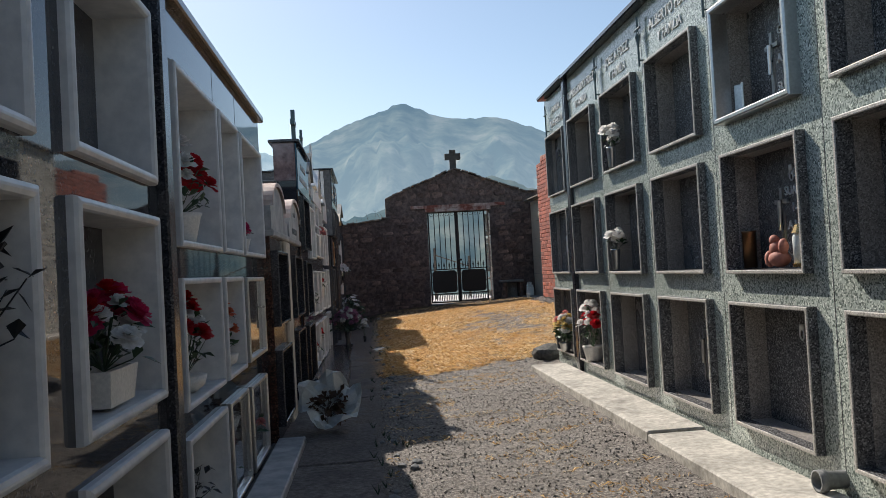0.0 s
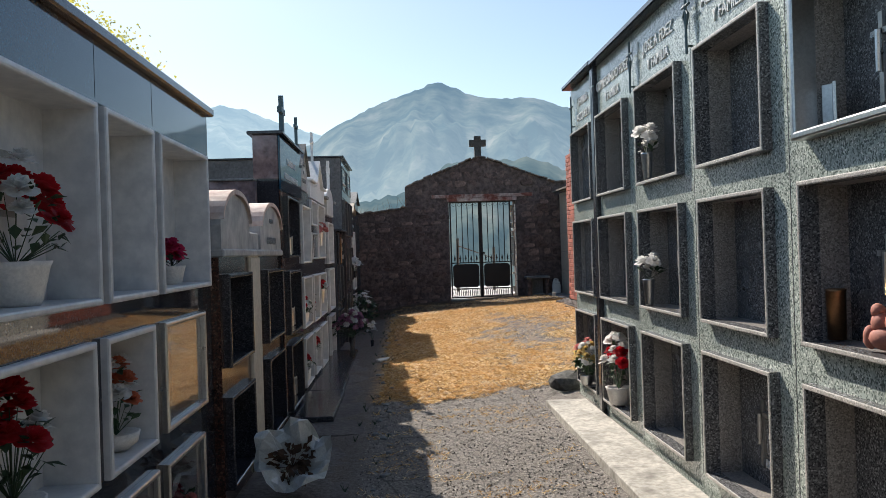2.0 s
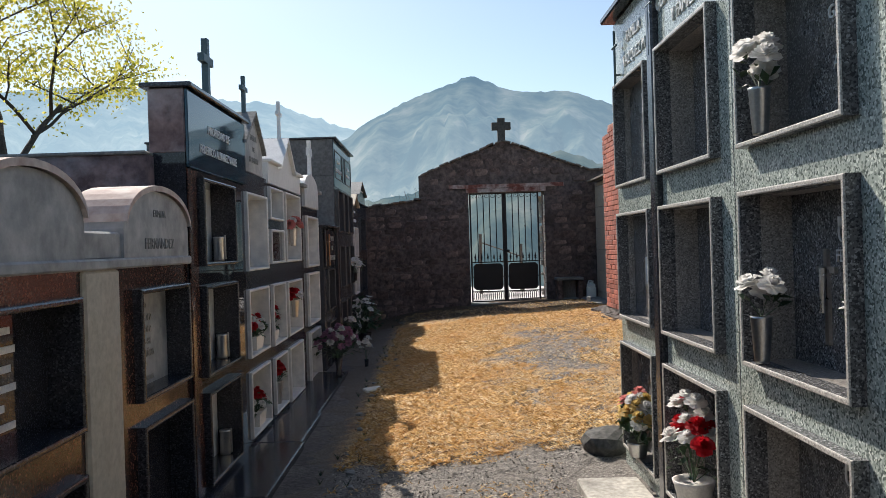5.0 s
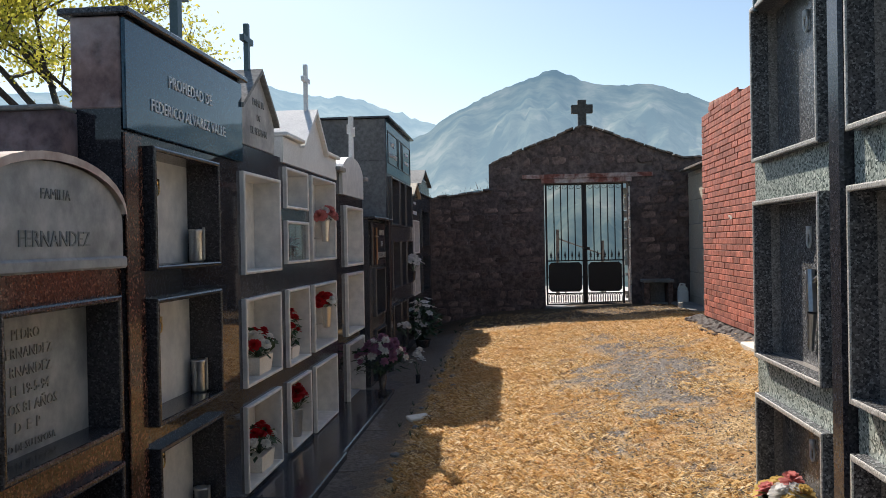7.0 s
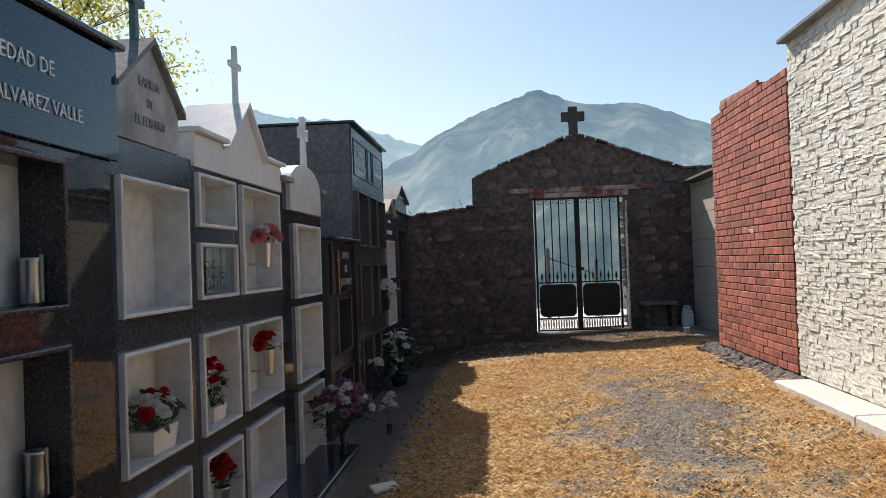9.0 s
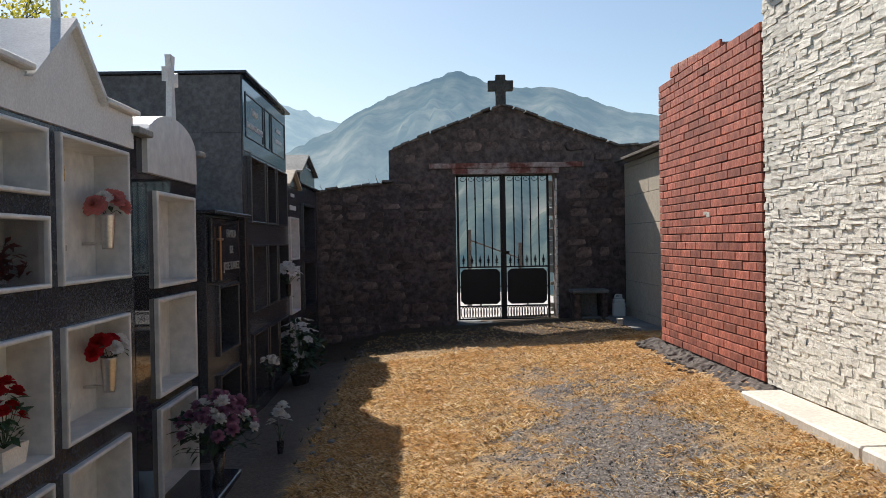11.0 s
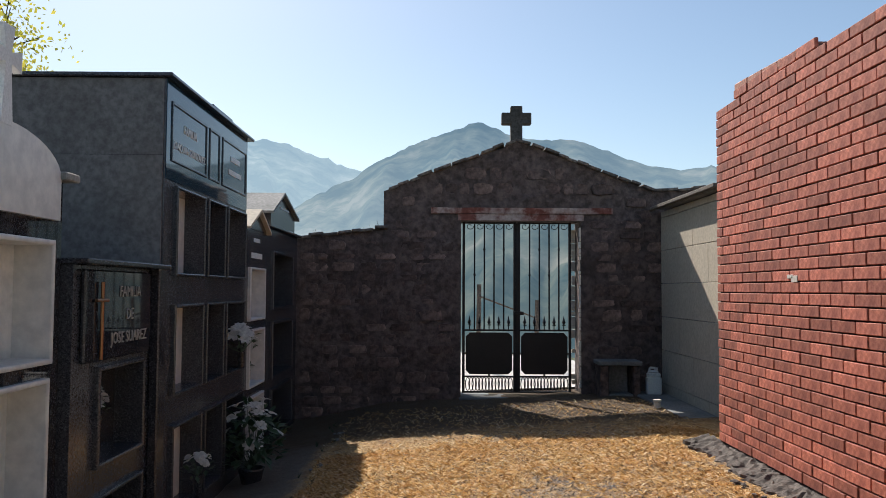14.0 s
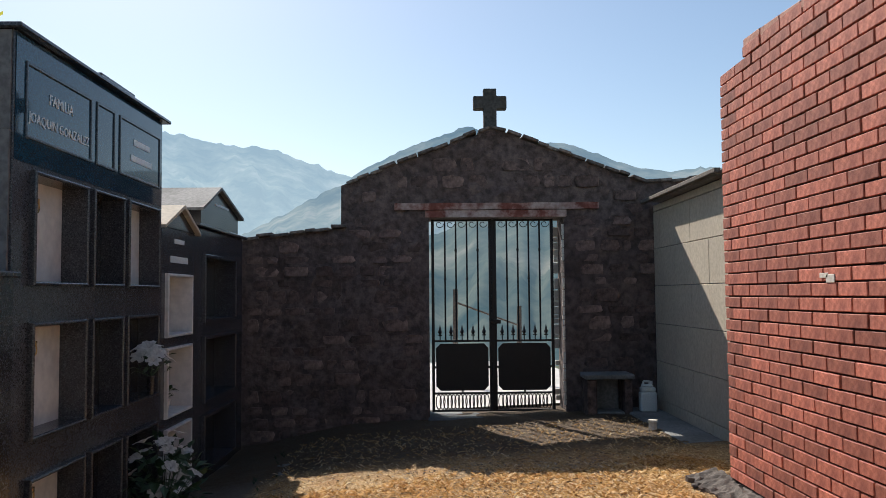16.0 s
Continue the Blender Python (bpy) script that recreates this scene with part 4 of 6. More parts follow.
def left_black_arch():
    fr = Front(-0.635, 1)
    tomb = thing("black_arched_tomb", (0, 0, 0), "narrow polished black tomb with a white arched top and cross", "tomb")
    N = [(11.88, 12.67, 1.67, 2.225), (11.87, 12.65, 1.045, 1.61), (11.88, 12.64, .42, .98)]
    part("body", body_with_holes(fr, 11.56, 12.78, 0.2, 2.50, [(a + .015, b - .015, c + .015, d - .015) for a, b, c, d in N], 1.4), BLACK_GRANITE, tomb)
    for a, b, c, d in N:
        niche(fr, tomb, a, b, c, d, MARBLE, MARBLE, MARBLE, 0.16, 0.025, 0.03, BRASS)
    o = [(11.72, 2.315)] + [(12.21 - 0.49 * math.cos(math.pi * i / 18), 2.5 + 0.18 * math.sin(math.pi * i / 18)) for i in range(19)] + [(12.70, 2.315)]
    part("arched_headstone", prism(bmesh.new(), o, fr.at - 0.3, fr.at + 0.03), MARBLE, tomb, "white marble arched top")
    for a, b in ((11.52, 11.74), (12.69, 12.83)):
        part("side_coping", fr.block(bmesh.new(), -1.4, 0.06, a, b, 2.502, 2.54, 0.006), CONCRETE, tomb)
    part("roof_cross", cross_mesh((-0.62, 12.21, 2.66), 0.40, 0.21, 0.045, 0.022), WHITE_PAINT, tomb, "white cross with flared arms")


def left_low_dark():
    fr = Front(-0.58, 1)
    tomb = thing("low_black_tomb", (0, 0, 0), "low polished black granite tomb with a lettered panel and bronze cross", "tomb")
    N = [(13.05, 13.69, 1.115, 1.62), (13.05, 13.69, .45, .98)]
    part("body", body_with_holes(fr, 12.79, 13.97, 0.2, 2.12, [(a + .015, b - .015, c + .015, d - .015) for a, b, c, d in N], 1.3), CHARCOAL, tomb)
    for a, b, c, d in N:
        niche(fr, tomb, a, b, c, d, CHARCOAL, CHARCOAL, BLACK_GRANITE, 0.15, 0.025, 0.03)
    part("panel", fr.block(bmesh.new(), 0.002, 0.03, 12.86, 13.74, 1.65, 2.10, 0.008), BLACK_GRANITE, tomb)
    part("pilaster", fr.block(bmesh.new(), 0.002, 0.06, 13.80, 13.93, 0.3, 2.13, 0.008), BLACK_SATIN, tomb)
    part("coping", fr.block(bmesh.new(), -1.3, 0.08, 12.77, 13.96, 2.122, 2.15, 0.006), BLACK_SATIN, tomb)
    bm = bmesh.new()
    tube(bm, fr.p(0.045, 13.02, 1.66), fr.p(0.045, 13.02, 2.04), 0.009)
    tube(bm, fr.p(0.045, 12.95, 1.95), fr.p(0.045, 13.09, 1.95), 0.009)
    part("gilt_cross", bm, BRONZE, tomb, "slim dull bronze cross")
    for q, text in enumerate(("FAMILIA", "DE", "JOSE SUAREZ")):
        lettering("raised_letters", text, 0.085, fr.p(0.031, 13.42, 1.965 - q * 0.12), FACE_LEFT, LETTER_DIM, tomb, 0.004)


def left_tall_block():
    fr = Front(-0.57, 1)
    tomb = thing("tall_black_tomb_block", (0, 0, 0), "tall block of nine black granite niches with bare concrete side", "tomb")
    cols = [(14.16, 14.80), (14.88, 15.36), (15.43, 16.04)]
    rows = [(2.09, 2.66), (1.33, 1.905), (.56, 1.145)]
    N = [(a, b, c, d) for a, b in cols for c, d in rows]
    part("body", body_with_holes(fr, 13.99, 16.14, 0.2, 3.31, [(a + .015, b - .015, c + .015, d - .015) for a, b, c, d in N], 0.5), CHARCOAL, tomb)
    for i, (a, b, c, d) in enumerate(N):
        niche(fr, tomb, a, b, c, d, CHARCOAL, CHARCOAL, MARBLE if i in (0, 1, 2, 6) else BLACK_GRANITE, 0.13, 0.02, 0.035, BRASS)
    # Thin sheet over the top band that carries the painted sky reflection.
    part("fascia", fr.block(bmesh.new(), 0.001, 0.004, 14.0, 16.13, 2.69, 3.308), SKY_TINTED_GRANITE, tomb)
    for a, b in ((14.09, 14.87), (14.94, 15.22), (15.30, 16.08)):
        part("fascia_panel", frame_mesh(fr, a, b, 2.81, 3.19, 0.018, 0.012, 0.004), BLACK_SATIN, tomb)
    part("coping", fr.block(bmesh.new(), -2.47, 0.05, 13.95, 16.2, 3.314, 3.34, 0.006), BLACK_SATIN, tomb)
    part("coping_block", fr.block(bmesh.new(), -0.3, 0.03, 14.95, 15.5, 3.342, 3.37, 0.006), BLACK_SATIN, tomb)
    lettering("raised_letters", "FAMILIA", 0.08, fr.p(0.0042, 14.48, 3.03), FACE_LEFT, LETTER, tomb, 0.004)
    lettering("raised_letters", "JOAQUIN GONZALEZ", 0.072, fr.p(0.0042, 14.48, 2.90), FACE_LEFT, LETTER, tomb, 0.004)
    for a, b, z in ((15.5, 15.9, 2.93), (15.55, 15.85, 3.04)):
        part("lettered_line", fr.block(bmesh.new(), 0.003, 0.009, a, b, z, z + 0.04), LETTER, tomb)
    bm = boxed((-3.02, 13.985, 0.2), (fr.at - 0.5, 16.1, 3.31))
    part("concrete_core", bm, BLOCKWORK, tomb, "bare grey concrete blockwork side")
    for z0, z1, out in ((2.13, 2.83, 0.012), (2.835, 3.31, 0.004)):
        bm = boxed((-3.02, 13.985 - out, z0), (fr.at - 0.012, 13.989, z1))
        bmesh.ops.subdivide_edges(bm, edges=bm.edges[:], cuts=9, use_grid_fill=True)
        for v in bm.verts:
            if v.co.y < 13.985 - out * 0.5 and z0 < v.co.z < z1:
                v.co.y -= 0.006 * noise.noise(v.co * 2.4)
        part("cast_lift", bm, BLOCKWORK, tomb, "stained lift of cast concrete")


def left_last():
    fr = Front(-0.57, 1)
    tomb = thing("small_gabled_black_tomb", (0, 0, 0), "small black tomb with pointed top and white niches", "tomb")
    N = [(16.24, 16.88, 1.72, 2.205), (16.24, 16.88, 1.12, 1.645), (16.24, 16.88, .5, 1.04)]
    part("body", body_with_holes(fr, 16.15, 16.97, 0.2, 2.55, [(a + .015, b - .015, c + .015, d - .015) for a, b, c, d in N], 1.2), CHARCOAL, tomb)
    for a, b, c, d in N:
        niche(fr, tomb, a, b, c, d, MARBLE, MARBLE, MARBLE, 0.2, 0.022, 0.03, BRASS)
    part("gable", prism(bmesh.new(), [(16.15, 2.552), (16.56, 2.72), (16.97, 2.552)], fr.at - 0.35, fr.at + 0.01), BLACK_SATIN, tomb)
    part("gable_coping", prism(bmesh.new(), [(16.1, 2.56), (16.56, 2.75), (17.02, 2.56), (17.02, 2.535), (16.56, 2.722), (16.1, 2.535)], fr.at - 0.4, fr.at + 0.05), CONCRETE_PALE, tomb)
    bm = bmesh.new()
    fr.block(bm, 0.0, 0.005, 16.45, 16.7, 2.44, 2.475)
    fr.block(bm, 0.0, 0.005, 16.36, 16.8, 2.29, 2.34)
    tagged(part("raised_letters", bm, LETTER, tomb), kind="stuff")
    tomb = thing("dark_gabled_tomb", (0, 0, 0), "dark granite tomb with pointed stone top beside the rubble wall", "tomb")
    N = [(17.25, 18.4, 1.8, 2.4), (17.25, 18.4, 1.1, 1.68), (17.25, 18.4, .5, 1.0)]
    part("body", body_with_holes(fr, 16.98, 18.74, 0.2, 2.62, [(a + .015, b - .015, c + .015, d - .015) for a, b, c, d in N], 1.2), CHARCOAL, tomb)
    for a, b, c, d in N:
        niche(fr, tomb, a, b, c, d, CHARCOAL, CHARCOAL, BLACK_GRANITE, 0.2, 0.03, 0.03)
    part("gable", prism(bmesh.new(), [(17.15, 2.652), (17.15, 2.80), (17.7, 3.01), (18.5, 2.83), (18.5, 2.652)], fr.at - 0.5, fr.at + 0.01), BLACK_SATIN, tomb)
    part("gable_coping", prism(bmesh.new(), [(17.08, 2.79), (17.7, 3.04), (18.6, 2.83), (18.6, 2.805), (17.7, 3.012), (17.08, 2.765)], fr.at - 0.55, fr.at + 0.05), CONCRETE, tomb)
    part("coping", fr.block(bmesh.new(), -1.2, 0.05, 16.98, 18.78, 2.623, 2.65, 0.006), BLACK_SATIN, tomb)
    bm = bmesh.new()
    fr.block(bm, 0.01, 0.016, 17.62, 18.1, 2.86, 2.88)
    tagged(part("raised_letters", bm, LETTER, tomb), kind="stuff")


for build in (left_first, left_second, left_third, left_tower, left_pediment, left_white, left_black_arch, left_low_dark, left_tall_block, left_last):
    build()


# ---- gate wall ----
def wall_top(x):
    if x < 0.45:
        return 2.63 + 0.12 * (x + 0.66) / 1.1
    if x < 2.1:
        return 3.22 + (x - 0.45) * 0.62 / 1.65
    if x < 3.82:
        return 3.84 - (x - 2.1) * 0.63 / 1.72
    return 3.22 + (x - 3.8) * 0.1


def gate_wall():
    wall = thing("gate_wall", (0, 0, 0), "dark rubble stone gable wall with a gateway", "wall", kind="structure")
    Y0, Y1 = 18.95, 19.42
    bm = bmesh.new()
    xs = [-6.0, -3, -0.66] + [-0.5 + 0.1 * k for k in range(10)] + [0.449, 0.451] + [0.55 + 0.1 * k for k in range(8)] + [1.40]
    xs2 = [1.40 + 0.1 * k for k in range(15)] + [2.87]
    xs3 = [2.87] + [2.95 + 0.1 * k for k in range(9)] + [3.83, 4.2, 5.0, 7.0]

    def strip(xs, z0):
        n = 22
        fronts = []
        for x in xs:
            top = wall_top(x) + 0.02 * noise.noise(Vector((x * 5, 0, 2)))
            col = []
            for j in range(n + 1):
                z = z0 + (top - z0) * j / n
                wob = 0.035 * noise.fractal(Vector((x * 3.1, z * 3.7, 0)), 0.8, 2.2, 4) if -0.7 < x < 3.9 else 0
                edge = x in (1.40, 2.87) or (z0 > 2 and j == 0)
                col.append(bm.verts.new((x, Y0 + (0 if edge else wob), z)))
            back = [bm.verts.new((x, Y1, z0)), bm.verts.new((x, Y1, top))]
            fronts.append((col, back))
        for (a, ab), (b, bb) in zip(fronts, fronts[1:]):
            for j in range(n):
                bm.faces.new((a[j], b[j], b[j + 1], a[j + 1]))
            bm.faces.new((a[n], b[n], bb[1], ab[1]))
            bm.faces.new((ab[0], ab[1], bb[1], bb[0]))
            bm.faces.new((a[0], ab[0], bb[0], b[0]))
        for col, back in (fronts[0], fronts[-1]):
            bm.faces.new(col + back[::-1])
    strip(xs, 0.1)
    strip(xs2, 2.86)
    strip(xs3, 0.1)
    part("masonry", bm, WALL_MORTAR, wall)
    # Cream chips paint the sunlight caught along the jamb's chipped edges.
    chip = random.Random(17)
    z = 0.74
    while z < 2.75:
        h = chip.uniform(.03, .14)
        if chip.random() < .8:
            part("sunlit_chip", boxed((2.852 - chip.uniform(0, .012), 18.945, z), (2.868, 18.965 + chip.uniform(0, .02), z + h * .9), 0.003), CREAM_STONE, wall, "pale chip painting the sunlit, chipped edge of the gate jamb")
        if chip.random() < .6:
            part("sunlit_chip", boxed((2.82 - chip.uniform(0, .02), 19.36, z), (2.868, 19.385, z + h * .9), 0.003), CREAM_STONE, wall)
        z += h
    part("threshold", boxed((1.38, 18.85, 0.3), (2.9, 19.45, 0.715), 0.015), CONCRETE, wall)
    # timber lintel with peeling paint
    bm = bmesh.new()
    segs = 16
    prev = None
    for i in range(segs + 1):
        x = 1.03 + 2.22 * i / segs
        dz = 0.012 * noise.noise(Vector((x * 4, 1, 1)))
        q = [bm.verts.new(p) for p in ((x, 18.915, 2.945 + dz), (x, 18.97, 2.945 + dz), (x, 18.97, 3.02 + dz), (x, 18.905, 3.015 + dz))]
        if prev:
            for k in range(4):
                bm.faces.new((prev[k], prev[(k + 1) % 4], q[(k + 1) % 4], q[k]))
        else:
            bm.faces.new(q)
        prev = q
    bm.faces.new(prev[::-1])
    part("lintel", bm, LINTEL_PAINT, wall, "timber lintel with peeling red and white paint")
    part("lintel_underside", boxed((1.36, 18.93, 2.862), (2.9, 19.4, 2.94), 0.004), LINTEL_PAINT, wall)
    # stone cross at the apex
    bm = cross_mesh((2.09, 19.12, 3.82), 0.49, 0.37, 0.145, 0.0, 'x')
    bmesh.ops.bevel(bm, geom=bm.edges[:], offset=0.008, segments=1, affect='EDGES')
    part("stone_cross", bm, BLACK_STONE_CROSS, wall, "dark lichened stone cross")
    # rough coping tiles
    rnd = random.Random(5)
    x = -0.62
    while x < 4.4:
        w = rnd.uniform(0.11, 0.2)
        if abs(x + w / 2 - 2.09) > 0.06:
            z = wall_top(x + w / 2)
            slope = math.atan2(wall_top(x + w) - wall_top(x), w) if not (x < 0.45 < x + w) else 0
            bm = boxed((-w / 2, -0.29, -0.016), (w / 2, 0.27, 0.016), 0.006)
            ob = part("coping_tile", bm, TILE, wall)
            ob.matrix_basis = Matrix.Translation((x + w / 2, 19.18 + rnd.uniform(-.02, .02), z + 0.012)) @ Euler((rnd.uniform(-.05, .05), -slope, rnd.uniform(-.08, .08))).to_matrix().to_4x4()
        x += w * 0.97


gate_wall()


def iron_gate():
    gate = thing("iron_gate", (0, 0, 0), "black wrought iron double gate with spear tips and sheet panels, closed", "gate")
    y = 19.2
    for s, (x0, x1) in enumerate(((1.425, 2.095), (2.115, 2.785))):
        leaf = part("gate_leaf", box(box(boxed((x0, y - .018, .735), (x0 + .032, y + .018, 2.86)), (x1 - .032, y - .018, .735), (x1, y + .018, 2.86)), (x0, y - .014, 2.84), (x1, y + .014, 2.858)), IRON, gate)
        for z in (0.735, 0.925, 1.50):
            part("rail", boxed((x0 + .03, y - .013, z), (x1 - .03, y + .013, z + .022), 0.003), IRON, leaf)
        a, b, c, d, k = x0 + .045, x1 - .045, .965, 1.482, .05
        bm = bmesh.new()
        o = [(a + k, c), (b - k, c), (b, c + k), (b, d - k), (b - k, d), (a + k, d), (a, d - k), (a, c + k)]
        va, vb = [bm.verts.new((p, y - .006, q)) for p, q in o], [bm.verts.new((p, y + .006, q)) for p, q in o]
        bm.faces.new(va)
        bm.faces.new(vb[::-1])
        for i in range(8):
            bm.faces.new((va[i], va[(i + 1) % 8], vb[(i + 1) % 8], vb[i]))
        part("sheet_panel", bm, IRON, leaf)
        for p, q in ((((a + b) / 2 - .012, y - .008, .93), ((a + b) / 2 + .012, y + .008, .97)), ((x0 + .03, y - .008, 1.21), (a + .01, y + .008, 1.235)), ((b - .01, y - .008, 1.21), (x1 - .03, y + .008, 1.235))):
            part("stay", boxed(p, q), IRON, leaf)
        for i in range(1, 5):
            x = x0 + .03 + (x1 - x0 - .06) * i / 5
            bm = tube(bmesh.new(), (x, y, 1.52), (x, y, 2.85), 0.0105, sides=6)
            lathe(bm, [(0.008, -.025), (0.016, 0), (0.008, .025)], 6, (x, y, 2.2 if i % 2 else 2.52))
            part("bar", bm, IRON, leaf)
        for i in range(5):
            x = x0 + .03 + (x1 - x0 - .06) * (i + 0.5) / 5
            bm = tube(bmesh.new(), (x, y, 1.52), (x, y, 1.60), 0.007, sides=6)
            lathe(bm, [(0.007, 0), (0.024, .03), (0.012, .06), (0.002, .11)], 6, (x, y, 1.58))
            tube(bm, (x - .022, y, 1.575), (x + .022, y, 1.575), 0.007, sides=5)
            part("spear_tip", bm, IRON, leaf)
            bm = bmesh.new()
            pts = [(x - .05 + .05 * math.cos(t) * (1 - t / 9), 2.79 - .045 * math.sin(t) * (1 - t / 9) + .02) for t in [q * 0.6 for q in range(11)]]
            for (p, q), (r, w) in zip(pts, pts[1:]):
                tube(bm, (p + .05, y, q), (r + .05, y, w), 0.0045, sides=5, caps=False)
            part("scroll", bm, IRON, leaf)
        for i in range(7):
            x = x0 + .05 + (x1 - x0 - .1) * (i + .5) / 7
            bm = bmesh.new()
            for dx in (0, .042):
                k = 12
                ring = [(x + dx - .02 + .028 * math.cos(2 * math.pi * q / k), .842 + .08 * math.sin(2 * math.pi * q / k)) for q in range(k)]
                for q in range(k):
                    (p, r), (w, v) = ring[q], ring[(q + 1) % k]
                    tube(bm, (p, y, r), (w, y, v), 0.006, sides=5, caps=False)
            part("lattice_ring", bm, IRON, leaf)
    part("lock", boxed((2.07, y - .05, 1.70), (2.19, y - .015, 1.745), 0.006), IRON, gate)
    part("latch_bar", boxed((2.09, y - .03, 0.74), (2.12, y - .019, 2.85), 0.003), IRON, gate)


iron_gate()


def gate_corner():
    wall = thing("concrete_side_wall", (0, 0, 0), "pale concrete block wall beside the gate", "wall", kind="structure")
    part("core", boxed((3.862, 14.2, 0.3), (4.2, 18.94, 2.98)), CONCRETE, wall)
    z, k = 0.5, 0
    while z < 2.97:
        top = min(z + 0.40, 2.975)
        y = 14.2 - (0.5 if k % 2 else 0)
        while y < 18.93:
            a, b = max(y, 14.2), min(y + 1.0, 18.93)
            if b - a > 0.03:
                part("block", boxed((3.845, a + .003, z + .003), (3.863, b - .003, top - .003), 0.003), CONCRETE_PALE, wall)
            y += 1.0
        z, k = z + 0.40, k + 1
    part("coping", boxed((3.76, 14.2, 2.982), (4.25, 18.7, 3.02), 0.008), CONCRETE, wall)
    part("joist", boxed((3.70, 16.6, 2.99), (3.755, 18.92, 3.03), 0.006), TIMBER, wall, "weathered timber edge board")
    bench = thing("concrete_platform", (0, 0, 0), "low dark concrete platform in the gate corner", "platform", kind="structure")
    part("slab", boxed((3.46, 16.6, 0.4), (3.84, 18.93, 0.80), 0.015), CONCRETE, bench)
    hearth = thing("stone_box", (3.27, 18.76, 0.79), "small stone box with a dark sooty opening by the gate", "box")
    hearth.location = (0, 0, 0)
    for name, a, b in (("side", (3.03, 18.6, .72), (3.13, 18.93, 1.13)), ("side", (3.42, 18.6, .72), (3.5, 18.93, 1.13)), ("top", (3.01, 18.57, 1.133), (3.52, 18.93, 1.185)), ("back", (3.135, 18.88, .72), (3.415, 18.93, 1.13)), ("floor", (3.135, 18.6, .70), (3.415, 18.87, .80))):
        part(name, boxed(a, b, 0.01), WALL_STONE if name == "side" else CONCRETE, hearth)
    jug = thing("plastic_jug", (3.66, 18.62, 0.80), "milky white plastic jerrycan standing on the platform", "jug")
    bm = bmesh.new()
    for z0, z1, sx, sy in ((0, .2, .085, .055), (.2, .25, .075, .05), (.25, .28, .05, .04)):
        box(bm, (-sx, -sy, z0), (sx, sy, z1), 0.012)
    part("body", bm, PLASTIC, jug)
    part("cap", lathe(bmesh.new(), [(.022, .28), (.022, .31), (.0, .312)], 10, (.03, 0, 0)), WHITE_PAINT, jug)
    bm = tube(tube(bmesh.new(), (-.06, 0, .25), (-.04, 0, .31), .012, sides=6), (-.04, 0, .31), (.02, 0, .305), .012, sides=6)
    part("handle", bm, PLASTIC, jug)
    stub = thing("marker_stub", (3.40, 17.5, 0.755), "short pale stone stub at the platform edge", "stub")
    part("stone", lathe(bmesh.new(), [(.04, 0), (.035, .1), (.045, .11), (.045, .13), (.0, .131)], 8), CREAM_STONE, stub)


gate_corner()


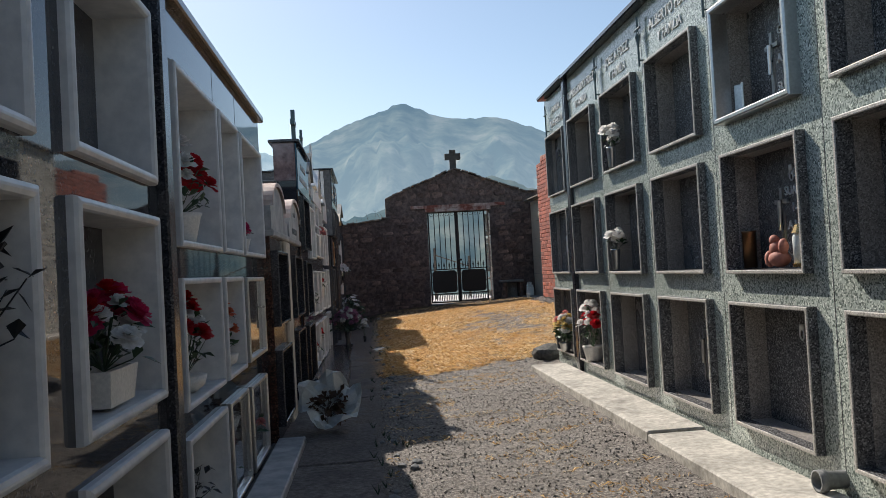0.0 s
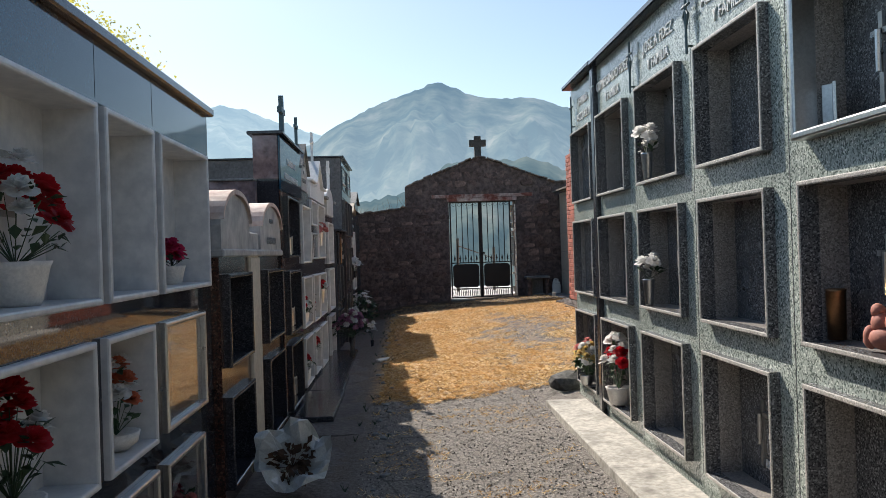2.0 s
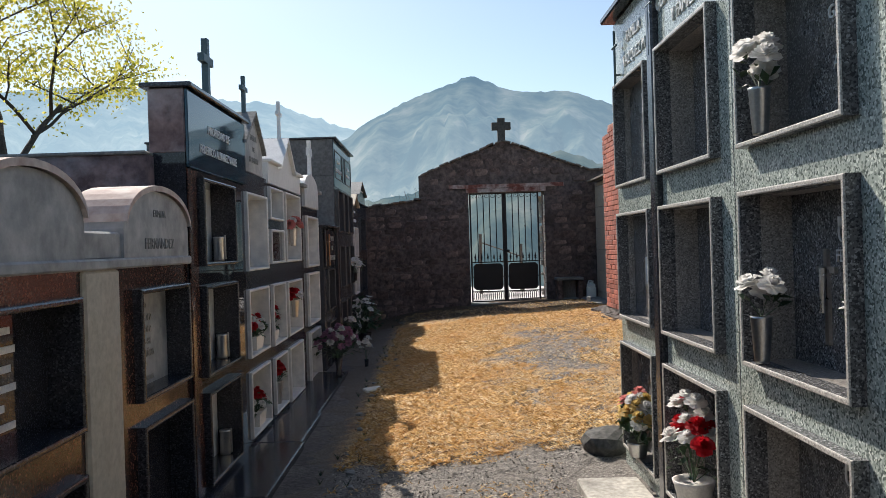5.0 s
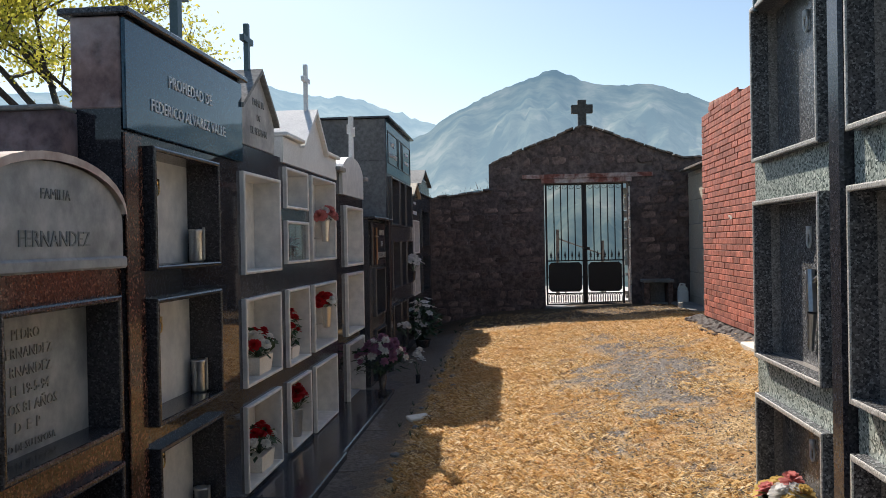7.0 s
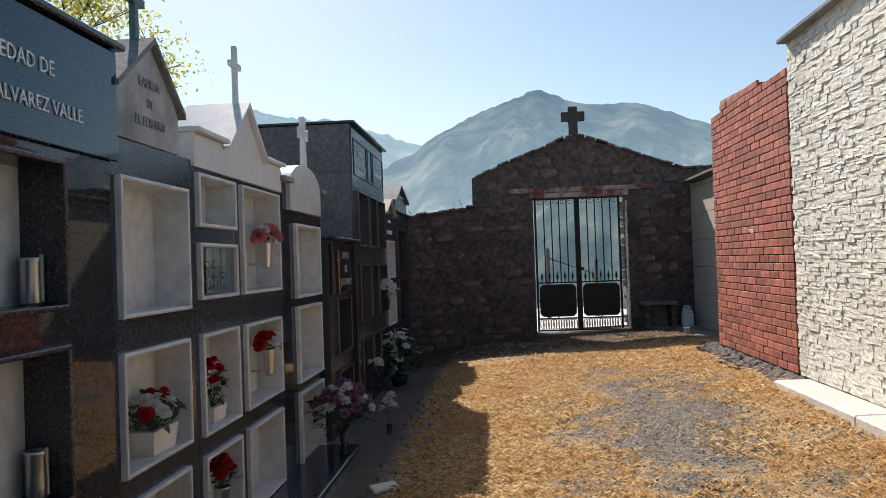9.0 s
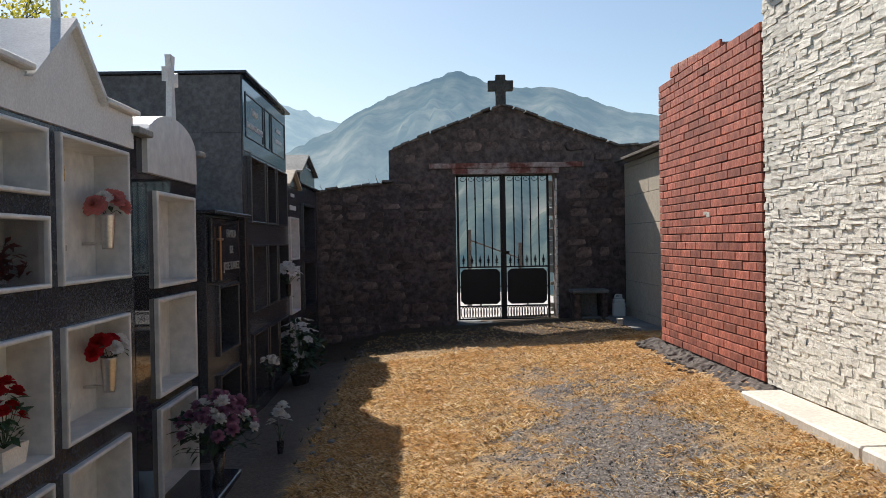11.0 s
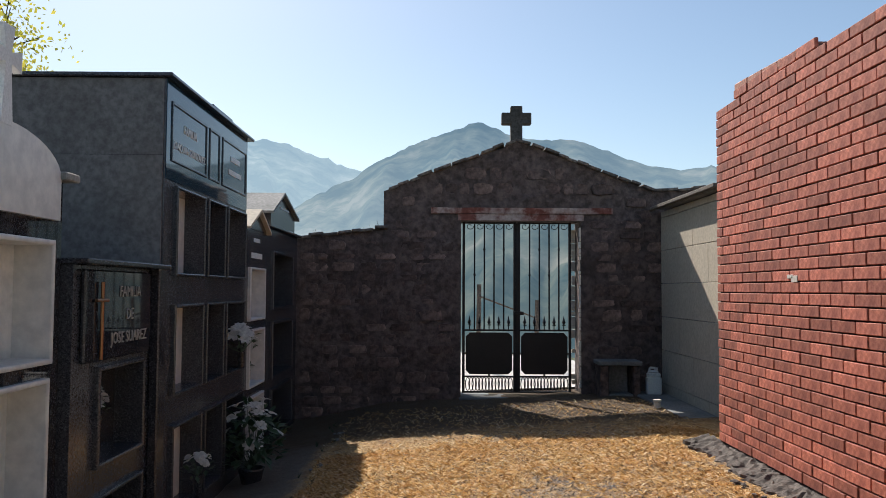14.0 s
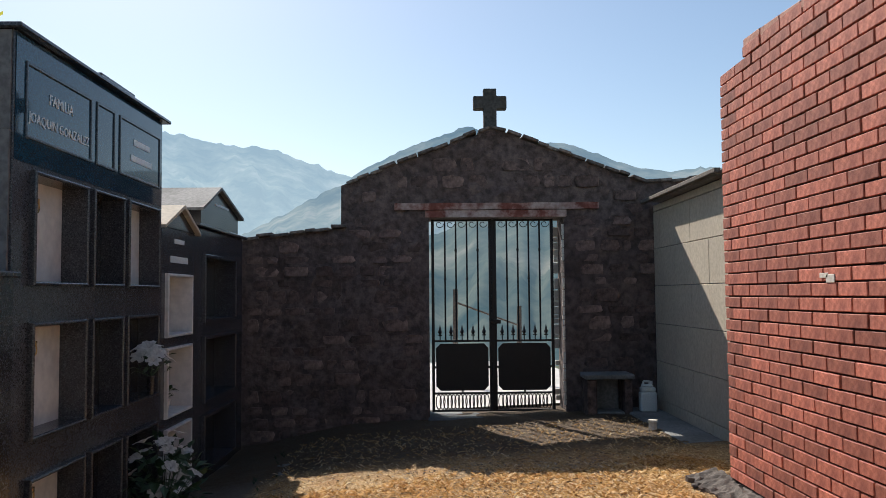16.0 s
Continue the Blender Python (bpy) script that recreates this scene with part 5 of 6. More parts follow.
# ---- right-hand walls ahead ----
def right_walls():
    wall = thing("split_stone_wall", (0, 0, 0), "white split-stone clad wall", "wall", kind="structure")
    part("core", boxed((3.262, 7.9, 0.4), (4.6, 12.72, 3.55)), CONCRETE_PALE, wall)
    part("coping", boxed((3.16, 7.9, 3.56), (4.65, 12.74, 3.60), 0.008), CONCRETE, wall)
    step = thing("cream_step", (0, 0, 0), "cream stone step along the foot of the clad wall", "step", kind="structure")
    for a, b in ((8.1, 9.55), (9.556, 11.0), (11.006, 12.45)):
        part("slab", boxed((2.94, a, 0.55), (3.215, b, 0.905), 0.012), CREAM_STONE, step)
    brick = thing("brick_wall", (0, 0, 0), "red clay brick wall with dark joints and broken top", "wall", kind="structure")
    bm = prism(bmesh.new(), [(12.735, 0.5), (12.735, 3.32), (13.6, 3.35), (14.7, 3.41), (14.78, 3.34), (15.12, 3.36), (15.12, 0.5)], 3.245, 3.8)
    part("core", bm, BRICK_MORTAR, brick)
    for k in range(5):
        y = 14.74 - k * 0.245
        ob = part("cap_brick", boxed((0, -0.118, -0.026), (0.34, 0.118, 0.026), 0.006), CAP_BRICK, brick, "pale weathered capping brick")
        ob.matrix_basis = pose(3.228, y - 0.12, 3.458 - 0.012 * k, 1.5 + 0.8 * k, 0, 0)
    for y, z, h in ((13.86, 2.10, 0.012), (13.80, 2.085, 0.02)):
        part("lime_splash", boxed((3.2215, y - 0.045, z - h), (3.226, y + 0.035, z + h), 0.002), CREAM_STONE, brick, "white lime splash on a brick")
    foot = thing("rubble_footing", (0, 0, 0), "broken earth-brown mortar footing along the brick wall", "footing", kind="structure")
    bm = bmesh.new()
    rnd = random.Random(3)
    rows = []
    for i in range(101):
        y = 12.46 + 2.98 * i / 100
        w = 0.20 + 0.07 * noise.noise(Vector((y * 5, 0, 0))) + 0.05 * noise.noise(Vector((y * 19, 2, 0)))
        row = [bm.verts.new((3.25 - w - .03, y, .5))]
        for k in range(7):
            u = k / 6
            rough = 0.030 * noise.noise(Vector((y * 14, u * 5, 3))) + 0.014 * noise.noise(Vector((y * 40, u * 12, 7)))
            row.append(bm.verts.new((3.25 - w * (1 - u), y, 0.845 + 0.05 * u + rough)))
        rows.append(row)
    for a, b in zip(rows, rows[1:]):
        for k in range(7):
            bm.faces.new((a[k], a[k + 1], b[k + 1], b[k]))
    part("concrete", bm, PATH_CONCRETE, foot)
    for k in range(16):
        bm = bmesh.new()
        bmesh.ops.create_icosphere(bm, subdivisions=1, radius=rnd.uniform(.015, .045))
        for v in bm.verts:
            v.co *= rnd.uniform(.65, 1.2)
            v.co.z *= .6
        x, y = 3.02 + rnd.uniform(-.1, .1), rnd.uniform(12.5, 15.4)
        part("rubble_lump", bm, PATH_CONCRETE, foot).location = (x, y, terrain_z(x, y) + .008)
    # Added wall behind the start; it never comes into view.
    back = thing("boundary_wall", (0, 0, 0), "plain unseen wall added behind the start of the lane", "wall", kind="structure")
    part("core", boxed((-2.3, -3.4, 0.2), (3.5, -3.0, 2.6)), CONCRETE, back)


right_walls()


# ---- paving along the left-hand tombs ----
def left_paving():
    path = thing("concrete_path_strip", (0, 0, 0), "dark worn concrete strip along the foot of the tombs", "path", kind="structure")
    rnd = random.Random(8)
    y = -1.0
    while y < 18.6:
        l = min(rnd.uniform(1.1, 1.7), 18.9 - y)
        dx = 0.05 * noise.noise(Vector((y, 0, 0)))
        bm = boxed((-0.70, y + 0.006, 0.2), (0.02 + dx, y + l - 0.006, 0.425 + rnd.uniform(-.006, .006)), 0.012)
        ob = part("slab", bm, PATH_CONCRETE, path)
        ob.rotation_euler = (0, radians(rnd.uniform(-.3, .3)), 0)
        y += l
    for a, b, x1, z, mat, label in ((3.1, 5.5, -0.46, .47, MARBLE_OLD, "grey marble step slab at a tomb's foot"), (7.80, 9.1, -0.25, .475, BLACK_SATIN, "dark polished step slab at a tomb's foot"),
                                    (9.11, 10.12, -0.27, .475, BLUE_GRANITE, "blue-grey polished step slab"), (10.13, 12.5, -0.3, .465, BLUE_GRANITE, "blue-grey polished step slab")):
        slab = thing("step_slab", (0, 0, 0), label, "step", kind="structure")
        part("slab", boxed((-0.64, a, 0.3), (x1, b, z), 0.008), mat, slab)
    # broken stones and litter at the edge of the lane
    for k in range(70):
        y = rnd.uniform(2.5, 17.5)
        x = 0.12 + 0.1 * noise.noise(Vector((y, 3, 0))) + rnd.uniform(-.07, .12)
        s = rnd.uniform(0.012, 0.04)
        bm = bmesh.new()
        bmesh.ops.create_icosphere(bm, subdivisions=1, radius=s)
        for v in bm.verts:
            v.co *= rnd.uniform(.7, 1.2)
            v.co.z *= 0.6
        ob = tagged(link_mesh("stone", bm, CONCRETE), "small broken grey stone at the lane edge", "stone", "stones along the lane")
        ob.location = (x, y, terrain_z(x, y) + s * 0.2)
    bm = boxed((-.09, -.06, 0), (.09, .06, .03), 0.008)
    ob = tagged(link_mesh("pale_stone", bm, CREAM_STONE), "pale flat stone lying at the path edge", "stone")
    ob.matrix_basis = pose(0.09, 11.17, terrain_z(.09, 11.17) + .0, 4, -3, 25)
    bm = bmesh.new()
    bmesh.ops.create_icosphere(bm, subdivisions=2, radius=1)
    for v in bm.verts:
        v.co = Vector((v.co.x * .16, v.co.y * .2, v.co.z * .1)) * (1 + .25 * noise.noise(v.co * 2))
    ob = tagged(link_mesh("rough_boulder", bm, BLACK_STONE_CROSS), "rough dark boulder beside the end tomb", "stone")
    ob.location = (1.78, 8.3, 0.60)


left_paving()


# ---- dry grass ----
def grit_material():
    m, n, l, b = material("mixed_grit", 0.9, 0, 0.3)
    g = n.new("ShaderNodeNewGeometry")
    l.new(ramp(n, l, g.outputs["Random Per Island"], [(0.0, (0.03, 0.03, 0.028)), (0.5, (0.2, 0.185, 0.165)), (1.0, (0.55, 0.51, 0.44))]), b.inputs["Base Color"])
    return m


GRIT = grit_material()


def dry_grass():
    rng = np.random.default_rng(4)

    def patch(name, n, x0, x1, y0, y1, length, keep, label, seed):
        xs, ys = rng.uniform(x0, x1, n), rng.uniform(y0, y1, n)
        verts, faces = [], []
        for x, y in zip(xs, ys):
            if not keep(x, y):
                continue
            z = terrain_z(x, y)
            tuft = max(0.0, min(1.0, 0.5 + 0.9 * noise.noise(Vector((x * 15, y * 15, 5)))))
            if rng.random() > 0.12 + 1.2 * tuft:
                continue
            a, lean, ln = rng.uniform(0, 6.283), rng.uniform(0.95, 1.53), length * rng.uniform(.35, 1.0) * (0.45 + 1.1 * tuft)
            w = rng.uniform(.0014, .0042)
            cx, cy = math.cos(a), math.sin(a)
            h, r = ln * math.cos(lean), ln * math.sin(lean)
            i = len(verts)
            verts += [(x - cy * w, y + cx * w, z + 0.002), (x + cy * w, y - cx * w, z + 0.002), (x + cx * r * .55, y + cy * r * .55, z + h * .8 + .004), (x + cx * r, y + cy * r, z + h * .8 + 0.004)]
            faces += [(i, i + 1, i + 2), (i, i + 2, i + 3)]
        me = bpy.data.meshes.new(name)
        me.from_pydata(verts, [], faces)
        me.materials.append(STRAW)
        tagged(new(name, me), label, "grass", kind="stuff")

    def on_grass(x, y):
        if y - 0.15 * x < 8.3 + 0.35 * noise.noise(Vector((x * 3, y * 3, 0))) + 0.12 * noise.noise(Vector((x * 12, y * 12, 2))) or x < 0.12 + 0.2 * noise.noise(Vector((0, y * 3, 0))):
            return False
        if (x > 1.75 and y < 8.1) or (x > 3.0 and y < 15.5):
            return False
        worn = max(0.0, 1 - abs(x - 2.0) / 1.15) * max(0.0, 1 - abs(y - 12.0) / 4.6)
        bare = 1.5 * worn + 0.9 * noise.noise(Vector((x * 2.0, y * 2.0, 9))) + 0.5 * noise.noise(Vector((x * 6, y * 6, 4)))
        return rng.random() < max(0.06, min(1.0, 1.2 - 1.25 * bare)) * (1.0 if y < 16.1 + 0.3 * noise.noise(Vector((x * 4, y * 4, 8))) else 0.07)

    def sparse(x, y):
        return y - 0.15 * x < 8.8 and noise.noise(Vector((x * 1.5, y * 6, 7))) > 0.12 and not (x > 1.45)
    patch("dry_grass", 380000, 0.0, 3.45, 8.0, 18.3, 0.045, on_grass, "dry golden mown grass lying over the ground", 1)
    patch("straw_litter", 16000, 0.05, 1.45, 2.0, 9.5, 0.035, sparse, "scattered dry straw on worn asphalt", 2)
    # loose grit on the lane
    verts, faces = [], []
    for x, y, s in zip(rng.uniform(0.05, 3.2, 42000), rng.uniform(1.5, 16.5, 42000), rng.uniform(.0025, .008, 42000)):
        if (x > 1.46 and y < 8.1) or (x > 2.9 and y < 12.6) or (y > 9 and abs(x - 2.0) > 0.8 and rng.random() < .8):
            continue
        z, i = terrain_z(x, y) + s * .3, len(verts)
        q = rng.uniform(.6, 1.4, 6) * s
        verts += [(x - q[0], y, z), (x, y - q[1], z), (x + q[2], y, z), (x, y + q[3], z), (x, y, z + q[4])]
        faces += [(i, i + 1, i + 4), (i + 1, i + 2, i + 4), (i + 2, i + 3, i + 4), (i + 3, i, i + 4)]
    me = bpy.data.meshes.new("loose_grit")
    me.from_pydata(verts, [], faces)
    me.materials.append(GRIT)
    tagged(new("loose_grit", me), "loose grey grit and small gravel on the lane", "gravel", kind="stuff")
    # low weeds at the lane's edges
    verts, faces = [], []
    for k in range(60):
        y = rng.uniform(3, 18)
        x = 0.08 + 0.1 * noise.noise(Vector((y, 3, 0))) + rng.uniform(-.12, .12)
        for q in range(7):
            a, ln = rng.uniform(0, 6.28), rng.uniform(.02, .06)
            i = len(verts)
            z = terrain_z(x, y)
            verts += [(x - .003, y, z), (x + .003, y, z), (x + math.cos(a) * ln * .6, y + math.sin(a) * ln * .6, z + ln)]
            faces.append((i, i + 1, i + 2))
    me = bpy.data.meshes.new("edge_weeds")
    me.from_pydata(verts, [], faces)
    me.materials.append(LEAF)
    tagged(new("edge_weeds", me), "small green weeds along the path edge", "weeds", kind="stuff")


dry_grass()


# ---- flowers and vases ----
BLOOMS = {}


def bloom_mesh(kind, mat):
    key = (kind, mat.name)
    if key in BLOOMS:
        return BLOOMS[key]
    rnd = random.Random(len(BLOOMS) + 40)
    bm = bmesh.new()

    def petal(a, tilt, ln, w, z0, curl):
        c, s = math.cos(a), math.sin(a)
        pts = []
        for t, ww in ((0, .35), (.5, 1), (1, .6)):
            r = ln * t * math.cos(tilt) + .002
            z = z0 + ln * t * math.sin(tilt) - curl * t * t * ln
            pts.append([bm.verts.new((c * r - s * w * ww * q, s * r + c * w * ww * q, z + abs(q) * .15 * w)) for q in (-1, 0, 1)])
        for p, q in zip(pts, pts[1:]):
            for i in range(2):
                bm.faces.new((p[i], p[i + 1], q[i + 1], q[i]))
    if kind == "rose":
        for k, (m, tilt, ln) in enumerate(((6, .25, .036), (5, .7, .032), (5, 1.05, .028), (4, 1.35, .024))):
            for i in range(m):
                petal(2 * math.pi * (i + .5 * k) / m + rnd.uniform(-.2, .2), tilt + rnd.uniform(-.1, .1), ln, ln * .55, k * .004, .25)
    elif kind == "lily":
        for i in range(6):
            petal(2 * math.pi * i / 6, .75 + rnd.uniform(-.1, .1), .07, .02, 0, .5)
    else:
        for k in range(4):
            for i in range(8):
                petal(2 * math.pi * (i + .5 * k) / 8 + rnd.uniform(-.2, .2), .1 + .38 * k, .024 - .002 * k, .007, .002 * k, rnd.uniform(-.2, .2))
    me = bpy.data.meshes.new("bloom")
    bm.to_mesh(me)
    bm.free()
    me.materials.append(mat)
    BLOOMS[key] = me
    return me


def foliage(rnd, n, radius, height, base, flat, mat, parent, name="foliage", leaf=0.05):
    bm = bmesh.new()
    for k in range(n):
        a, t = rnd.uniform(0, 6.283), rnd.random() ** .6
        r = radius * t
        tip = Vector((math.cos(a) * r * flat, math.sin(a) * r, base + height * rnd.uniform(.15, .95) * (1 - .35 * t)))
        if k % 3 == 0:
            tube(bm, (0, 0, base), tip, .0022, .0015, 4, False)
        d = Vector((math.cos(a) * rnd.uniform(.2, 1) * flat, math.sin(a) * rnd.uniform(.2, 1), rnd.uniform(-.3, .7))).normalized()
        side = d.cross(Vector((rnd.uniform(-.5, .5), rnd.uniform(-.5, .5), 1))).normalized()
        ln = leaf * rnd.uniform(.6, 1.3)
        v = [bm.verts.new(p) for p in (tip, tip + d * ln * .5 + side * ln * .28, tip + d * ln + Vector((0, 0, -ln * .2)), tip + d * ln * .5 - side * ln * .28)]
        bm.faces.new(v)
    return tagged(part(name, bm, mat, parent), kind="stuff")


def pot_mesh(kind, s):
    bm = bmesh.new()
    if kind == "pot":
        lathe(bm, [(.05 * s, 0), (.055 * s, .01 * s), (.072 * s, .085 * s), (.078 * s, .1 * s), (.07 * s, .1 * s), (.062 * s, .085 * s), (.0, .08 * s)], 14)
    elif kind == "bowl":
        lathe(bm, [(.04 * s, 0), (.08 * s, .03 * s), (.09 * s, .07 * s), (.083 * s, .07 * s), (.0, .05 * s)], 14)
    elif kind == "box":
        a, b = [(-.05 * s, -.11 * s), (.05 * s, -.11 * s), (.05 * s, .11 * s), (-.05 * s, .11 * s)], 1.18
        lo = [bm.verts.new((x, y, 0)) for x, y in a]
        hi = [bm.verts.new((x * b, y * b, .1 * s)) for x, y in a]
        inn = [bm.verts.new((x, y, .1 * s)) for x, y in a]
        lo2 = [bm.verts.new((x, y, .08 * s)) for x, y in a]
        for i in range(4):
            j = (i + 1) % 4
            bm.faces.new((lo[i], lo[j], hi[j], hi[i]))
            bm.faces.new((hi[i], hi[j], inn[j], inn[i]))
            bm.faces.new((inn[i], inn[j], lo2[j], lo2[i]))
        bm.faces.new(lo[::-1])
        bm.faces.new(lo2)
    elif kind == "tall":
        lathe(bm, [(.028 * s, 0), (.03 * s, .01 * s), (.042 * s, .17 * s), (.045 * s, .18 * s), (.04 * s, .18 * s), (.03 * s, .08 * s), (.0, .07 * s)], 10)
    else:
        lathe(bm, [(.05 * s, 0), (.055 * s, .02 * s), (.035 * s, .1 * s), (.06 * s, .26 * s), (.055 * s, .26 * s), (.03 * s, .12 * s), (.0, .1 * s)], 12)
    return bm


SEED = [100]


def bouquet(at, label, blooms, radius, height, pot=("pot", POT_WHITE, 1.0), flat=0.75, leaves=60, kind="rose", size=1.0, leaf_mat=None, leaf=0.05, lean=(0, 0)):
    """A pot or vase with leaves and single blooms spread over a loose dome."""
    SEED[0] += 1
    rnd = random.Random(SEED[0])
    ob = thing("flower_bouquet", at, label, "flowers", "flowers on the tombs")
    base = 0.0
    if pot:
        k, mat, s = pot
        part("vase" if k in ("tall", "urn") else "pot", pot_mesh(k, s), mat, ob, smooth=k != "box")
        base = {"pot": .09, "bowl": .06, "box": .09, "tall": .17, "urn": .25}[k] * s
    foliage(rnd, leaves, radius, height, base, flat, leaf_mat or LEAF, ob, leaf=leaf)
    total = sum(n for _, n in blooms)
    order = [m for m, n in blooms for _ in range(n)]
    rnd.shuffle(order)
    for i, m in enumerate(order):
        t = ((i + .5) / total) ** .5
        a = i * 2.399 + rnd.uniform(-.4, .4)
        r = radius * t * rnd.uniform(.8, 1.1)
        p = Vector((math.cos(a) * r * flat + lean[0] * t, math.sin(a) * r + lean[1] * t, base + height * (1 - .55 * t * t) * rnd.uniform(.82, 1.05)))
        d = Vector((p.x, p.y, height * .5 + .02))
        q = d.to_track_quat('Z', 'Y').to_matrix().to_4x4()
        same_mesh("bloom", bloom_mesh(kind, m), ob, Matrix.Translation(p) @ q @ Matrix.Diagonal((*[size * rnd.uniform(.8, 1.2)] * 3, 1)))
    return ob


# in the first left-hand tombs
bouquet((-0.745, 2.42, 1.19), "red and white artificial flowers in a white pot inside a niche", [(CRIMSON, 8), (RED, 4), (WHITE, 7)], .15, .24, ("box", POT_WHITE, 1.0), size=1.15, leaves=90)
twig_rnd = random.Random(2)
twigs = thing("dried_plant", (-0.75, 1.66, 1.19), "dark dried plant with bare twigs in a niche", "plant", "flowers on the tombs")
part("vase", pot_mesh("urn", .8), BLACK_SATIN, twigs, smooth=True)
foliage(twig_rnd, 70, .16, .3, .2, .7, IRON, twigs, "foliage", 0.06)
bouquet((-0.77, 3.52, 1.675), "red roses and white lilies in a white pot inside a niche", [(RED, 10), (WHITE, 4)], .17, .30, ("pot", POT_WHITE, 1.3), size=1.35, leaves=60, lean=(0, .03))
bouquet((-0.77, 5.12, 1.675), "single bunch of crimson flowers in a small white pot", [(CRIMSON, 7)], .07, .12, ("pot", POT_WHITE, .9), size=1.15, leaves=22)
bouquet((-0.75, 3.42, 1.075), "tall red roses and small white sprays in a white bowl", [(RED, 12), (WHITE, 4)], .12, .34, ("bowl", POT_WHITE, 1.0), size=1.25, leaves=80)
bouquet((-0.76, 4.27, 1.075), "white and coral roses in a white bowl", [(WHITE, 8), (ORANGE, 6)], .10, .30, ("bowl", POT_WHITE, 1.0), size=1.15, leaves=50)
bouquet((-0.78, 4.98, 0.484), "pink artificial flowers behind glass", [(CRIMSON, 5), (PINK, 6)], .14, .2, ("pot", POT_WHITE, .8), leaves=40)
bouquet((-0.78, 4.24, 0.484), "faded pink flowers behind glass", [(PINK, 6)], .1, .2, ("pot", POT_WHITE, .8), leaves=30)
dried = thing("dried_plant", (-0.76, 3.5, 0.485), "bare dark twigs in a low niche", "plant", "flowers on the tombs")
part("vase", pot_mesh("tall", .8), BLACK_SATIN, dried, smooth=True)
foliage(twig_rnd, 40, .12, .22, .12, .7, IRON, dried, "foliage", 0.04)


def silver_vase(at, label="brushed silver cylinder vase with a folded rim"):
    ob = thing("metal_vase", at, label, "vase", "silver vases")
    bm = lathe(bmesh.new(), [(.034, 0), (.036, .01), (.036, .145), (.039, .15), (.039, .16), (.033, .16), (.032, .03), (.0, .025)], 12)
    part("cup", bm, STEEL, ob, smooth=True)
    part("fin", boxed((.034, -.006, .01), (.046, .006, .17), .002), STEEL, ob)
    return ob


first_vase = silver_vase((-0.69, 8.62, 1.802))
for z in (1.157, 0.522):
    copy_thing(first_vase, Matrix.Translation((-0.69, 8.62, z)))

bouquet((-0.70, 9.56, 1.10), "red and white roses with dark leaves in a cream box planter", [(RED, 7), (WHITE, 8)], .20, .17, ("box", POT_WHITE, 1.05), .45, 110, size=1.0, leaf=.06)
bouquet((-0.69, 9.54, 0.52), "red and white roses in a cream box planter", [(RED, 10), (WHITE, 5)], .17, .17, ("box", POT_WHITE, 1.0), .5, 70, size=1.0)
bouquet((-0.71, 10.33, 1.085), "red carnations in a cream box planter", [(RED, 9)], .12, .26, ("box", POT_WHITE, .8), .5, 60, kind="rose", size=.95)
bouquet((-0.68, 10.36, 0.52), "tall red roses with white touches in a slim vase", [(RED, 10), (WHITE, 2)], .11, .18, ("tall", STEEL, 1.1), .6, 40, size=1.0)
dry = thing("dried_fronds", (-0.72, 10.30, 1.77), "dull red dried fronds behind glass", "plant", "flowers on the tombs")
foliage(random.Random(6), 110, .22, .2, .0, .35, DRY_RED, dry, "fronds", .05)
bouquet((-0.66, 11.27, 1.90), "pink and white flowers in a steel wall vase", [(PINK, 5), (WHITE, 4)], .12, .10, ("tall", STEEL, .95), .5, 16, size=1.45)
bouquet((-0.66, 11.25, 1.20), "red and white carnations in a steel wall vase", [(RED, 6), (WHITE, 2)], .14, .10, ("tall", STEEL, .95), .5, 16, size=1.45)
bouquet((-0.76, 10.80, 1.775), "two small white flowers in a slim steel vase", [(WHITE, 3)], .05, .16, ("tall", STEEL, .9), .6, 10, size=1.2)
bouquet((-0.76, 10.80, 1.095), "small red and white flowers in a slim steel vase", [(RED, 2), (WHITE, 2)], .05, .14, ("tall", STEEL, .9), .6, 10, size=1.1)
for y, z in ((11.27, 1.90), (11.25, 1.20)):
    br = tagged(link_mesh("vase_bracket", boxed((-0.87, y - .008, z + .02), (-0.69, y + .008, z + .035), .003), STEEL), "steel bracket holding a wall vase", "bracket")
bouquet((-0.36, 12.15, 0.465), "large mauve and white bouquet in a dark glass vase", [(MAUVE, 42), (WHITE, 14)], .28, .36, ("urn", BLACK_SATIN, .8), .85, 160, kind="pom", size=1.55, leaf=.07)
bouquet((-0.12, 12.9, 0.43), "spray of white flowers leaning over the path", [(WHITE, 5)], .08, .28, ("tall", BLACK_SATIN, .6), .8, 20, size=1.2)
bouquet((-0.70, 13.35, 1.16), "white roses in a dark vase inside a black niche", [(WHITE, 6)], .09, .14, ("tall", BLACK_SATIN, 1.0), .6, 25, size=1.0)
bouquet((-0.38, 15.65, 0.43), "white calla lilies with large dark green leaves in a pot", [(WHITE, 16)], .30, .60, ("pot", BLACK_SATIN, 1.4), .8, 220, kind="lily", size=1.15, leaf=.10)
bouquet((-0.46, 14.45, 0.62), "small white flowers in a dark vase", [(WHITE, 7)], .12, .16, ("tall", BLACK_SATIN, .9), .7, 40, size=1.0)
bouquet((-0.50, 15.75, 1.365), "hanging white lilies at a niche", [(WHITE, 11)], .16, .24, ("tall", BLACK_SATIN, .7), .7, 40, kind="lily", size=1.15)
bouquet((-0.68, 16.56, 1.15), "white flowers and green leaves inside a niche", [(WHITE, 4)], .12, .14, ("pot", POT_WHITE, .8), .6, 50, size=.9)


